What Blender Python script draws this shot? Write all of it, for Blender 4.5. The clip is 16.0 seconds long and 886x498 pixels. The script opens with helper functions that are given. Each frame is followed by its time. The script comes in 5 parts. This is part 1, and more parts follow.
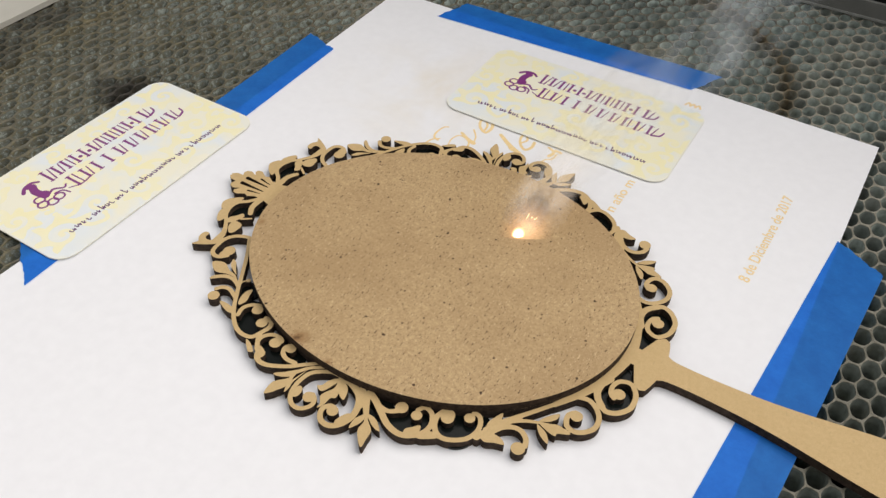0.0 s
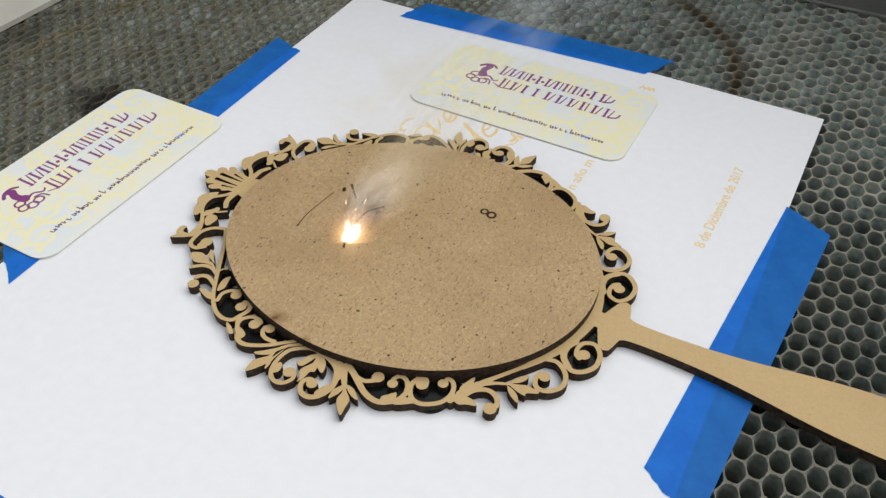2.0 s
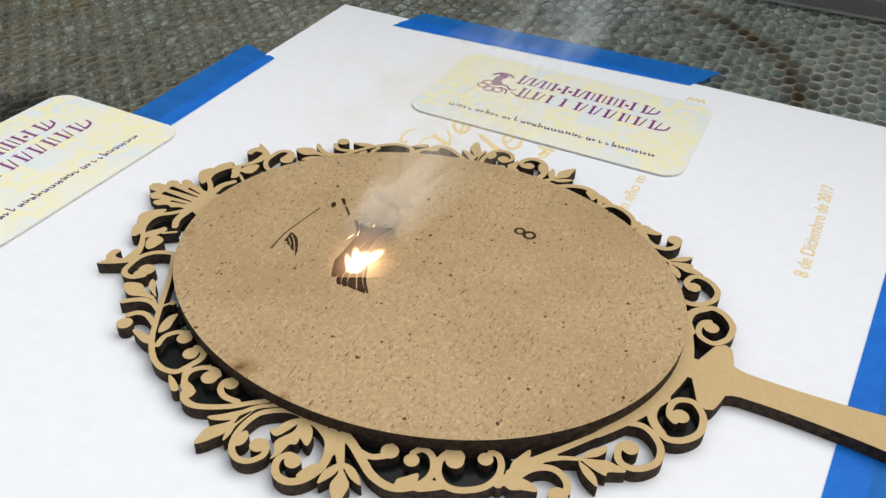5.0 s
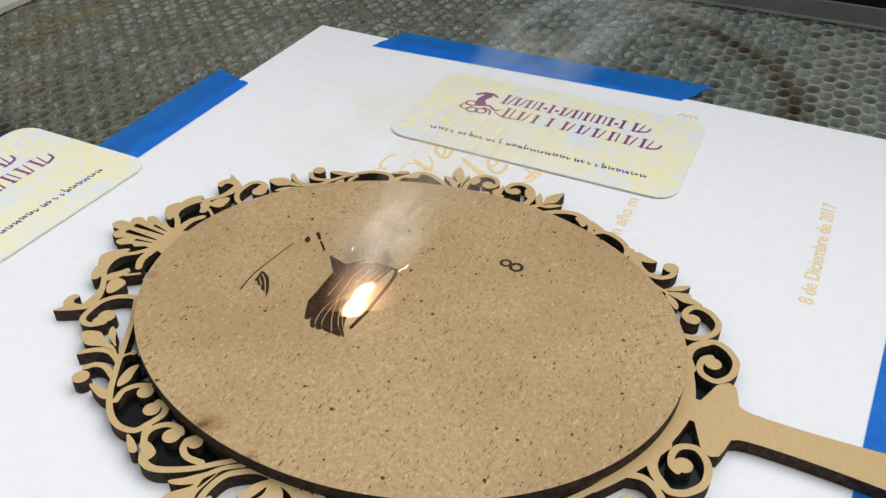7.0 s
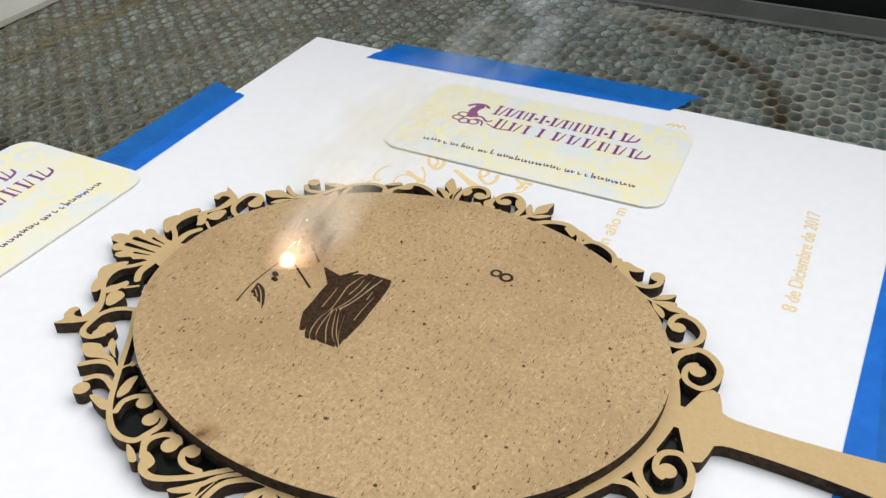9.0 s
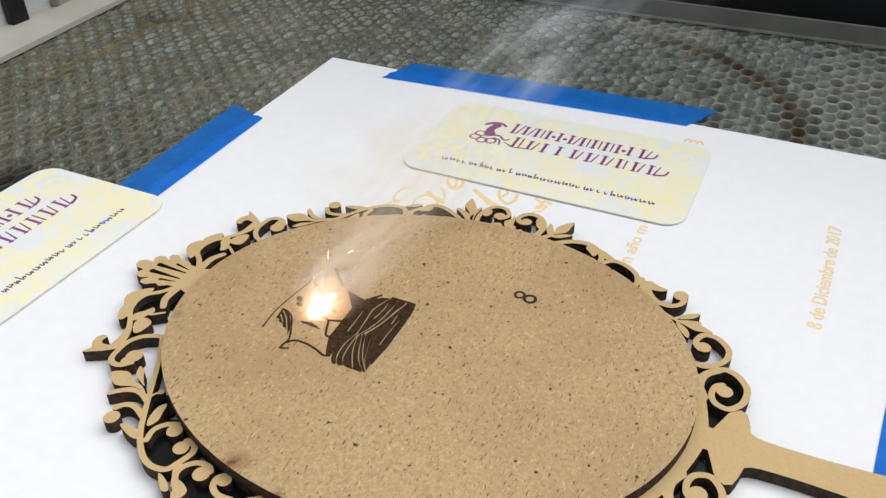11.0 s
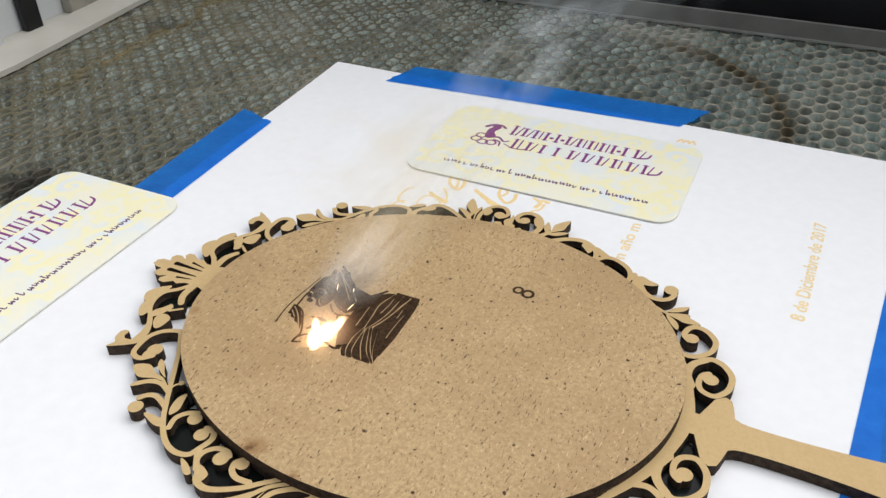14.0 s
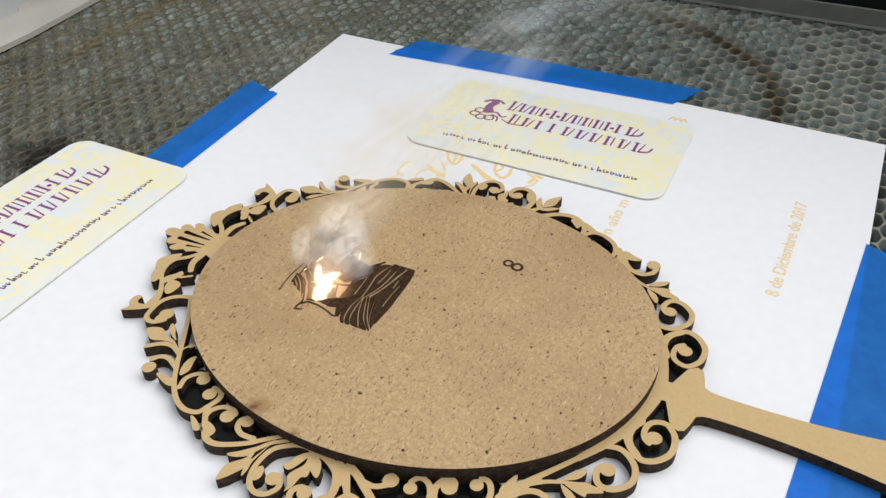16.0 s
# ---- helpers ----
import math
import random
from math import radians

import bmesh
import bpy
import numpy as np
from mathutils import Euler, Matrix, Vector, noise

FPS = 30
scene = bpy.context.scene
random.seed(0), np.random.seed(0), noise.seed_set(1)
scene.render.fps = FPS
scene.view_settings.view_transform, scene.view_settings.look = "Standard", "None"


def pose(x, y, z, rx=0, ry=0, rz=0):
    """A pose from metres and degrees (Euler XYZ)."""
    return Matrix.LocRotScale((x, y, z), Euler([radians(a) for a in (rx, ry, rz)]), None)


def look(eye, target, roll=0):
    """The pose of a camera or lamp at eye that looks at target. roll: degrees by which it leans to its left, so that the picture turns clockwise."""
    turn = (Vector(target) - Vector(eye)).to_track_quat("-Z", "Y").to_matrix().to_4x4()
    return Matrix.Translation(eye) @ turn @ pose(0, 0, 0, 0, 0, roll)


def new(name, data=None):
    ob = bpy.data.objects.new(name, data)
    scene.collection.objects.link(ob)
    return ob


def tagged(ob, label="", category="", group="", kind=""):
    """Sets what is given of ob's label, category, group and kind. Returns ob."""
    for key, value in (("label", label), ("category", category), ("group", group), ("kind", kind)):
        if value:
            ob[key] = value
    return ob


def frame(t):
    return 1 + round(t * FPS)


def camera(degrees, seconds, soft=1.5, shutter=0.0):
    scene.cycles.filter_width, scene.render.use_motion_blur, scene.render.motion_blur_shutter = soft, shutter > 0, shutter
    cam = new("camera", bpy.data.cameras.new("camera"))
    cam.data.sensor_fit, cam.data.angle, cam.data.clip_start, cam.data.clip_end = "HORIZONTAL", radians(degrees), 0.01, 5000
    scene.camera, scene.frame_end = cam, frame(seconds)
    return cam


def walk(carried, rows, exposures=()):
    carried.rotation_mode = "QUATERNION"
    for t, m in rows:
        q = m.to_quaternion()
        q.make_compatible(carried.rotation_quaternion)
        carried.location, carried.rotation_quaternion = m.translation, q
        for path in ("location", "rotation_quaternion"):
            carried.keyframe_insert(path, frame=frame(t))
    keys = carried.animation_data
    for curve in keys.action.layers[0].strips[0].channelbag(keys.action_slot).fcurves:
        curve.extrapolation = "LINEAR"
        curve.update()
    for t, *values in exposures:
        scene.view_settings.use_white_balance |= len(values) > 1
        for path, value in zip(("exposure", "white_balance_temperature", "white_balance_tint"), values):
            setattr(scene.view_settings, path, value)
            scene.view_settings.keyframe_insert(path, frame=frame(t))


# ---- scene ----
cam = camera(56.2, 16.0, soft=1.4)
PATH = [
    (0, (0.2043, -0.2978, 0.1847), (0.1318, -0.1744, 0.0450), 1.9),
    (0.5, (0.2072, -0.3004, 0.1837), (0.1355, -0.1762, 0.0443), 1.6),
    (1, (0.2101, -0.3008, 0.1780), (0.1413, -0.1769, 0.0368), 0.7),
    (1.5, (0.2115, -0.3053, 0.1812), (0.1434, -0.1810, 0.0402), -0.2),
    (2, (0.2157, -0.3096, 0.1847), (0.1458, -0.1818, 0.0477), 0.3),
    (2.5, (0.2144, -0.3128, 0.1790), (0.1444, -0.1824, 0.0444), 1.0),
    (3, (0.2144, -0.3098, 0.1783), (0.1448, -0.1764, 0.0465), 1.4),
    (3.5, (0.2099, -0.3059, 0.1750), (0.1410, -0.1685, 0.0470), 2.4),
    (4, (0.2050, -0.2996, 0.1603), (0.1384, -0.1591, 0.0345), 3.5),
    (4.2, (0.1994, -0.2948, 0.1513), (0.1326, -0.1533, 0.0267), 3.3),
    (6.3, (0.1783, -0.2691, 0.1204), (0.1081, -0.1244, 0.0016), 0.8),
    (6.5, (0.1809, -0.2675, 0.1220), (0.1118, -0.1226, 0.0028), 0.9),
    (7, (0.1807, -0.2680, 0.1242), (0.1121, -0.1220, 0.0060), 0.9),
    (7.5, (0.1810, -0.2681, 0.1247), (0.1125, -0.1219, 0.0067), 1.0),
    (8, (0.1824, -0.2685, 0.1242), (0.1146, -0.1223, 0.0058), 1.1),
    (8.5, (0.1833, -0.2694, 0.1272), (0.1153, -0.1232, 0.0090), 0.9),
    (9, (0.1833, -0.2696, 0.1285), (0.1148, -0.1231, 0.0109), 0.6),
    (11.3, (0.1782, -0.2701, 0.1332), (0.1054, -0.1235, 0.0182), -1.4),
    (11.5, (0.1760, -0.2706, 0.1360), (0.1020, -0.1242, 0.0216), -1.9),
    (12, (0.1784, -0.2716, 0.1358), (0.1034, -0.1254, 0.0217), -2.4),
    (12.5, (0.1794, -0.2735, 0.1346), (0.1053, -0.1278, 0.0193), -2.0),
    (13, (0.1818, -0.2743, 0.1330), (0.1090, -0.1289, 0.0164), -1.8),
    (13.5, (0.1834, -0.2759, 0.1352), (0.1113, -0.1306, 0.0183), -1.5),
    (14, (0.1842, -0.2778, 0.1385), (0.1123, -0.1319, 0.0220), -1.3),
    (14.5, (0.1833, -0.2783, 0.1396), (0.1112, -0.1321, 0.0238), -1.2),
    (15, (0.1844, -0.2788, 0.1371), (0.1126, -0.1329, 0.0207), -1.1),
    (15.5, (0.1857, -0.2795, 0.1376), (0.1145, -0.1353, 0.0187), -0.9),
    (16, (0.1909, -0.2832, 0.1485), (0.1197, -0.1433, 0.0245), -0.9),
]
EXPOSURES = [(0, -0.18, 6850, 13), (0.9, -0.22, 6850, 14), (1.2, -0.30, 6750, 15), (1.35, -0.30, 6700, 15), (1.5, -0.43, 6600, 15), (1.7, -0.32, 6550, 13), (2.5, -0.24, 6450, 8), (3.0, -0.19, 6400, 7), (4.0, -0.15, 6450, 9), (6.5, 0.02, 6500, 10), (7.0, -0.13, 6500, 10), (7.5, -0.04, 6500, 10), (9.0, 0.02, 6500, 10), (12.0, 0.0, 6500, 11), (14.0, 0.0, 6500, 11), (16.0, -0.05, 6500, 11)]
walk(cam, [(t, look(eye, target, roll)) for t, eye, target, roll in PATH], exposures=EXPOSURES)

# ---- light: an even world for the unbuilt workshop, two area lamps overhead ----
world = bpy.data.worlds.new("room_light")
scene.world = world
world.use_nodes = True
world.node_tree.nodes["Background"].inputs[0].default_value = (0.86, 0.93, 1.0, 1)
world.node_tree.nodes["Background"].inputs[1].default_value = 0.52


def overhead_lamp(name, x, y, z, target, sx, sy, watts, colour):
    d = bpy.data.lights.new(name, "AREA")
    d.shape, d.size, d.size_y, d.energy, d.color = "RECTANGLE", sx, sy, watts, colour
    ob = new(name, d)
    ob.matrix_world = look((x, y, z), target)
    return ob


# main room lamp, set low so the right and back come out brighter
overhead_lamp("overhead_light", 0.80, 0.62, 1.40, (0.1, -0.1, 0), 2.8, 2.0, 48.5, (1.0, 0.985, 0.955))
# weak fill from the left, added without a known source
overhead_lamp("overhead_light", -0.9, 0.1, 1.9, (0.1, -0.1, 0), 1.2, 0.5, 2, (0.95, 0.98, 1.0))


# ---- materials ----
class Mat:
    """A node material under construction."""

    def __init__(self, name):
        self.m = bpy.data.materials.new(name)
        self.m.use_nodes = True
        self.t = self.m.node_tree
        self.b = self.t.nodes["Principled BSDF"]
        self.out = self.t.nodes["Material Output"]

    def n(self, kind, **values):
        node = self.t.nodes.new(kind)
        for k, v in values.items():
            node.inputs[k.replace("_", " ")].default_value = v
        return node

    def link(self, a, b):
        self.t.links.new(a, b)

    def where(self):
        return self.t.nodes.new("ShaderNodeNewGeometry").outputs["Position"]

    def local(self):
        return self.t.nodes.new("ShaderNodeTexCoord").outputs["Object"]

    def noise(self, at, scale, detail=4.0, rough=0.55, distort=0.0):
        node = self.n("ShaderNodeTexNoise", Scale=scale, Detail=detail, Roughness=rough, Distortion=distort)
        self.link(at, node.inputs["Vector"])
        return node.outputs["Fac"]

    def ramp(self, fac, *stops):
        node = self.t.nodes.new("ShaderNodeValToRGB")
        e = node.color_ramp.elements
        while len(e) < len(stops):
            e.new(0.5)
        for el, (p, c) in zip(e, stops):
            el.position, el.color = p, (*c, 1) if len(c) == 3 else c
        self.link(fac, node.inputs["Fac"])
        return node.outputs["Color"]

    def mix(self, fac, a, b, how="MIX"):
        node = self.t.nodes.new("ShaderNodeMix")
        node.data_type, node.blend_type = "RGBA", how
        for s, v in ((0, fac), (6, a), (7, b)):
            if hasattr(v, "links"):
                self.link(v, node.inputs[s])
            else:
                node.inputs[s].default_value = v if s == 0 else (*v, 1)
        return node.outputs[2]

    def math(self, op, a, b=0.0, c=0.0):
        node = self.t.nodes.new("ShaderNodeMath")
        node.operation = op
        for s, v in enumerate((a, b, c)):
            if hasattr(v, "links"):
                self.link(v, node.inputs[s])
            else:
                node.inputs[s].default_value = v
        return node.outputs[0]

    def bump(self, height, strength, distance):
        node = self.n("ShaderNodeBump", Strength=strength, Distance=distance)
        self.link(height, node.inputs["Height"])
        self.link(node.outputs[0], self.b.inputs["Normal"])

    def set(self, rough=0.5, metal=0.0, colour=None, spec=None):
        self.b.inputs["Roughness"].default_value = rough
        self.b.inputs["Metallic"].default_value = metal
        if spec is not None:
            self.b.inputs["Specular IOR Level"].default_value = spec
        if colour is not None:
            if hasattr(colour, "links"):
                self.link(colour, self.b.inputs["Base Color"])
            else:
                self.b.inputs["Base Color"].default_value = (*colour, 1)
        return self


def plain(name, colour, rough=0.5, metal=0.0, grain=400.0, vary=0.12, bump=0.0):
    """A surface of one colour with a little fine variation and relief."""
    k = Mat(name)
    at = k.where()
    f = k.noise(at, grain, 3.0)
    c = k.mix(1.0, colour, k.ramp(f, (0.25, (1 - vary,) * 3), (0.75, (1 + vary,) * 3)), "MULTIPLY")
    k.set(rough, metal, c)
    if bump:
        k.bump(f, bump, 0.0004)
    return k.m


def dull(m, level):
    m.node_tree.nodes["Principled BSDF"].inputs["Specular IOR Level"].default_value = level
    return m


def fibreboard(name, light, dark, flecks):
    """Pressed wood fibre: mottled, with short dark and pale fibres."""
    k = Mat(name)
    at = k.where()
    cloud = k.noise(at, 38.0, 4.0, 0.6)
    fine = k.noise(at, 1100.0, 5.0, 0.8)
    grit = k.noise(at, 650.0, 4.0, 0.75, 0.4)
    c = k.mix(k.ramp(fine, (0.32, (0, 0, 0)), (0.68, (1, 1, 1))), dark, light)
    c = k.mix(k.ramp(grit, (0.40, (0.42 * flecks,) * 3), (0.56, (0, 0, 0))), c, dark)
    c = k.mix(k.ramp(cloud, (0.40, (0, 0, 0)), (0.66, (0.62,) * 3)), c, dark)
    warp = k.n("ShaderNodeTexNoise", Scale=160.0, Detail=2.0)
    k.link(at, warp.inputs["Vector"])
    swing = k.n("ShaderNodeVectorMath")
    swing.operation = "SCALE"
    swing.inputs[3].default_value = 0.0022
    k.link(warp.outputs["Color"], swing.inputs[0])
    bent = k.n("ShaderNodeVectorMath")
    k.link(at, bent.inputs[0])
    k.link(swing.outputs[0], bent.inputs[1])
    fibres = ((1.3, 2000.0, 0.670, (0.12, 0.068, 0.034)), (1.9, 1700.0, 0.680, (0.09, 0.05, 0.025)), (1.6, 1400.0, 0.695, (0.10, 0.055, 0.028)), (0.6, 1900.0, 0.685, (0.12, 0.065, 0.03)), (2.7, 2100.0, 0.685, (0.11, 0.06, 0.03)),
              (1.6, 2100.0, 0.675, (0.66, 0.49, 0.29)), (1.1, 1900.0, 0.685, (0.65, 0.48, 0.28)), (2.2, 2200.0, 0.685, (0.64, 0.47, 0.27)))
    for turn, size, cut, tone in fibres:
        mp = k.n("ShaderNodeMapping", Rotation=(0, 0, turn), Scale=(1.0, 0.28, 1.0))
        k.link(bent.outputs[0], mp.inputs["Vector"])
        v = k.noise(mp.outputs[0], size, 2.0, 0.5)
        mask = k.ramp(v, (cut, (0, 0, 0)), (cut + 0.05, (flecks * 0.9,) * 3))
        c = k.mix(mask, c, tone)
    for many, keep in ((260.0, 0.50), (120.0, 0.56)):
        v = k.n("ShaderNodeTexVoronoi", Scale=many, Randomness=1.0)
        k.link(bent.outputs[0], v.inputs["Vector"])
        spot = k.math("LESS_THAN", v.outputs["Distance"], k.math("MULTIPLY", k.noise(at, 900.0, 2.0), 0.20 if many > 200 else 0.11))
        pick = k.math("GREATER_THAN", k.noise(at, 170.0, 1.0), keep)
        c = k.mix(k.math("MULTIPLY", k.math("MULTIPLY", spot, pick), flecks), c, (0.07, 0.036, 0.018))
    k.set(0.62, 0.0, c, 0.3)
    k.bump(fine, 0.25, 0.0002)
    return k


MM = 0.001
board_kit = fibreboard("board_fibre", (0.615, 0.443, 0.236), (0.375, 0.244, 0.119), 1.0)
# scorched patches where the cutting beam came in, at the board's edge
_at = board_kit.where()
_c = board_kit.b.inputs["Base Color"].links[0].from_socket
for bx, by, br in ((0.0966, -0.1916, 0.0066), (0.1300, -0.1943, 0.0036), (0.0570, -0.161, 0.003), (0.1085, -0.1945, 0.003)):
    _d = board_kit.n("ShaderNodeVectorMath")
    _d.operation = "DISTANCE"
    board_kit.link(_at, _d.inputs[0])
    _d.inputs[1].default_value = (bx, by, 0.006)
    _f = board_kit.math("ADD", board_kit.math("DIVIDE", _d.outputs["Value"], br), board_kit.math("MULTIPLY", board_kit.noise(_at, 300.0), 0.9))
    _c = board_kit.mix(board_kit.ramp(_f, (0.50, (0.8,) * 3), (1.1, (0, 0, 0))), _c, (0.25, 0.125, 0.042))
    _c = board_kit.mix(board_kit.ramp(_f, (0.36, (0.85,) * 3), (0.60, (0, 0, 0))), _c, (0.075, 0.036, 0.014))
board_kit.link(_c, board_kit.b.inputs["Base Color"])
M_BOARD = board_kit.m
M_FRAME = fibreboard("frame_fibre", (0.62, 0.445, 0.225), (0.53, 0.365, 0.17), 0.10).m
M_CHAR = dull(plain("charred_edge", (0.048, 0.033, 0.024), 0.85, 0, 700.0, 0.6, 0.4), 0.15)
M_BURN = dull(plain("engraved_char", (0.046, 0.026, 0.014), 0.9, 0, 1500.0, 0.7, 0.6), 0.1)
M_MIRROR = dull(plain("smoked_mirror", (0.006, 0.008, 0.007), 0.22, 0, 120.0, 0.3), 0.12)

paper_kit = Mat("bond_paper")
_at = paper_kit.where()
_sheet = paper_kit.ramp(paper_kit.noise(_at, 260.0, 3.0), (0.3, (0.835, 0.835, 0.855)), (0.7, (0.865, 0.865, 0.885)))
_blot = paper_kit.noise(_at, 26.0, 3.0, 0.6, 0.6)
_d = paper_kit.n("ShaderNodeVectorMath")
_d.operation = "DISTANCE"
paper_kit.link(_at, _d.inputs[0])
_d.inputs[1].default_value = (0.058, -0.060, 0)
_near = paper_kit.ramp(_d.outputs["Value"], (0.0, (1,) * 3), (0.045, (0,) * 3))
_f = paper_kit.math("MULTIPLY", paper_kit.ramp(_blot, (0.38, (0,) * 3), (0.72, (1,) * 3)), _near)
paper_kit.set(0.8, 0, paper_kit.mix(paper_kit.math("MULTIPLY", _f, 0.55), _sheet, (0.72, 0.60, 0.38)), 0.2)
M_PAPER = paper_kit.m

card_kit = Mat("printed_card")
_at = card_kit.local()
_c = card_kit.ramp(card_kit.noise(_at, 45.0, 3.0, 0.6, 0.8), (0.38, (0.80, 0.835, 0.835)), (0.56, (0.89, 0.86, 0.70)))
card_kit.set(0.35, 0, _c, 0.4)
M_CARD = card_kit.m
damask_kit = Mat("cream_print")
_at = damask_kit.local()
damask_kit.set(0.35, 0, damask_kit.ramp(damask_kit.noise(_at, 70.0, 3.0, 0.6, 0.5), (0.35, (0.90, 0.86, 0.63)), (0.65, (0.92, 0.86, 0.55))), 0.4)
M_DAMASK = damask_kit.m
M_CARD_EDGE = plain("card_edge", (0.78, 0.75, 0.66), 0.7)
M_PURPLE = plain("purple_print", (0.22, 0.035, 0.20), 0.4, 0, 900.0, 0.1)
M_INK = plain("violet_ink", (0.13, 0.055, 0.15), 0.5, 0, 900.0, 0.1)
M_PALE_GOLD = plain("faint_gold_print", (0.88, 0.68, 0.36), 0.6, 0, 900.0, 0.1)
M_GOLD = plain("pale_gold_print", (0.88, 0.66, 0.33), 0.6, 0, 900.0, 0.1)

tape_kit = Mat("blue_crepe_tape")
_at = tape_kit.where()
_w = tape_kit.noise(_at, 700.0, 2.0)
_w2 = tape_kit.noise(_at, 130.0, 5.0, 0.7)
tape_kit.set(0.55, 0, tape_kit.mix(tape_kit.ramp(_w2, (0.3, (0,) * 3), (0.7, (1,) * 3)), (0.010, 0.165, 0.60), (0.018, 0.235, 0.77)), 0.3)
tape_kit.bump(_w, 0.5, 0.0003)
_tr = tape_kit.n("ShaderNodeBsdfTransparent", Color=(0.015, 0.40, 0.92, 1))
_mx = tape_kit.n("ShaderNodeMixShader", Fac=0.38)
tape_kit.link(tape_kit.b.outputs[0], _mx.inputs[1])
tape_kit.link(_tr.outputs[0], _mx.inputs[2])
tape_kit.link(_mx.outputs[0], tape_kit.out.inputs["Surface"])
M_TAPE = tape_kit.m

def honeycomb(name, rim):
  """Sooty foil: bluish grey inside the cells; rims brown with resin, darkened like shaded gaps."""
  comb_kit = Mat(name)
  _at = comb_kit.where()
  _big = comb_kit.noise(_at, 18.0, 4.0)
  _fine = comb_kit.noise(_at, 420.0, 3.0)
  _isl = comb_kit.t.nodes.new("ShaderNodeNewGeometry").outputs["Random Per Island"]
  _mid = comb_kit.noise(_at, 75.0, 3.0, 0.6)
  _c = comb_kit.mix(comb_kit.ramp(_fine, (0.3, (0,) * 3), (0.7, (1,) * 3)), *(((0.045, 0.042, 0.033), (0.16, 0.14, 0.10)) if rim else ((0.24, 0.29, 0.27), (0.66, 0.74, 0.69))))
  _c = comb_kit.mix(comb_kit.ramp(_isl, (0.08, (0.7,) * 3), (0.6, (0,) * 3)), _c, (0.15, 0.165, 0.15))
  _c = comb_kit.mix(comb_kit.ramp(_big, (0.50, (0,) * 3), (0.66, (0.5,) * 3)), _c, (0.58, 0.55, 0.47))
  _c = comb_kit.mix(comb_kit.ramp(_mid, (0.52, (0,) * 3), (0.70, (0.4,) * 3)), _c, (0.20, 0.165, 0.10))
  # darker and browner towards the left, broken up by noise
  _sep = comb_kit.t.nodes.new("ShaderNodeSeparateXYZ")
  comb_kit.link(_at, _sep.inputs[0])
  _leftward = comb_kit.math("ADD", comb_kit.math("MULTIPLY", _sep.outputs[0], -4.0), comb_kit.noise(_at, 30.0, 4.0, 0.6))
  _c = comb_kit.mix(comb_kit.ramp(_leftward, (0.35, (0,) * 3), (0.95, (0.75 if rim else 0.26,) * 3)), _c, (0.14, 0.12, 0.07) if rim else (0.13, 0.14, 0.115))
  _edge = comb_kit.math("ABSOLUTE", comb_kit.math("ADD", comb_kit.math("ADD", _sep.outputs[0], 0.118), comb_kit.math("MULTIPLY", comb_kit.noise(_at, 22.0, 2.0), -0.045)))
  _c = comb_kit.mix(comb_kit.ramp(_edge, (0.0, (0.75,) * 3), (0.005, (0,) * 3)), _c, (0.24, 0.165, 0.04))
  if rim:
    # highlights on the right-hand rims, painted as a paler colour
    _rim_glint = comb_kit.math("ADD", comb_kit.math("MULTIPLY", _sep.outputs[0], 2.4), comb_kit.noise(_at, 210.0, 4.0, 0.7))
    _c = comb_kit.mix(comb_kit.ramp(_rim_glint, (0.78, (0,) * 3), (1.20, (0.75,) * 3)), _c, (0.36, 0.34, 0.275))
  # a rusty run that curves over the bed
  _d = comb_kit.n("ShaderNodeVectorMath")
  _d.operation = "DISTANCE"
  comb_kit.link(_at, _d.inputs[0])
  _d.inputs[1].default_value = (0.103, 0.003, 0)
  _run = comb_kit.math("ABSOLUTE", comb_kit.math("SUBTRACT", _d.outputs["Value"], 0.0762))
  _run = comb_kit.math("MULTIPLY", comb_kit.ramp(_run, (0.0022, (0.88,) * 3), (0.005, (0,) * 3)), comb_kit.ramp(_sep.outputs[0], (0.10, (0,) * 3), (0.135, (1,) * 3)))
  _c = comb_kit.mix(_run, _c, (0.11, 0.072, 0.026))
  # darker towards the front; crusts of resin at the sides
  _frontward = comb_kit.math("ADD", comb_kit.math("MULTIPLY", _sep.outputs[1], -5.0), comb_kit.noise(_at, 60.0, 3.0, 0.6))
  _c = comb_kit.mix(comb_kit.ramp(_frontward, (0.55, (0,) * 3), (1.05, (0.6,) * 3)), _c, (0.085, 0.083, 0.062))
  _crust = comb_kit.noise(_at, 620.0, 4.0, 0.7)
  _side = comb_kit.ramp(_sep.outputs[0], (0.03, (0.9,) * 3), (0.10, (0.15,) * 3))
  _c = comb_kit.mix(comb_kit.math("MULTIPLY", comb_kit.ramp(_crust, (0.50, (0,) * 3), (0.60, (0.9,) * 3)), _side), _c, (0.17, 0.145, 0.075))
  _c = comb_kit.mix(comb_kit.math("MULTIPLY", comb_kit.ramp(_crust, (0.40, (0.9,) * 3), (0.46, (0,) * 3)), _side), _c, (0.17, 0.155, 0.105) if rim else (0.46, 0.50, 0.44))
  # sooty hollows where the beam has burnt often
  _burnt = comb_kit.math("ADD", comb_kit.math("MULTIPLY", _sep.outputs[0], -2.2), comb_kit.noise(_at, 24.0, 3.0, 0.6))
  _c = comb_kit.mix(comb_kit.ramp(_burnt, (0.78, (0,) * 3), (0.90, (0.6,) * 3)), _c, (0.035, 0.03, 0.022))
  # a near-black patch beside the card
  _d = comb_kit.n("ShaderNodeVectorMath")
  _d.operation = "DISTANCE"
  comb_kit.link(_at, _d.inputs[0])
  _d.inputs[1].default_value = (-0.041, -0.127, 0)
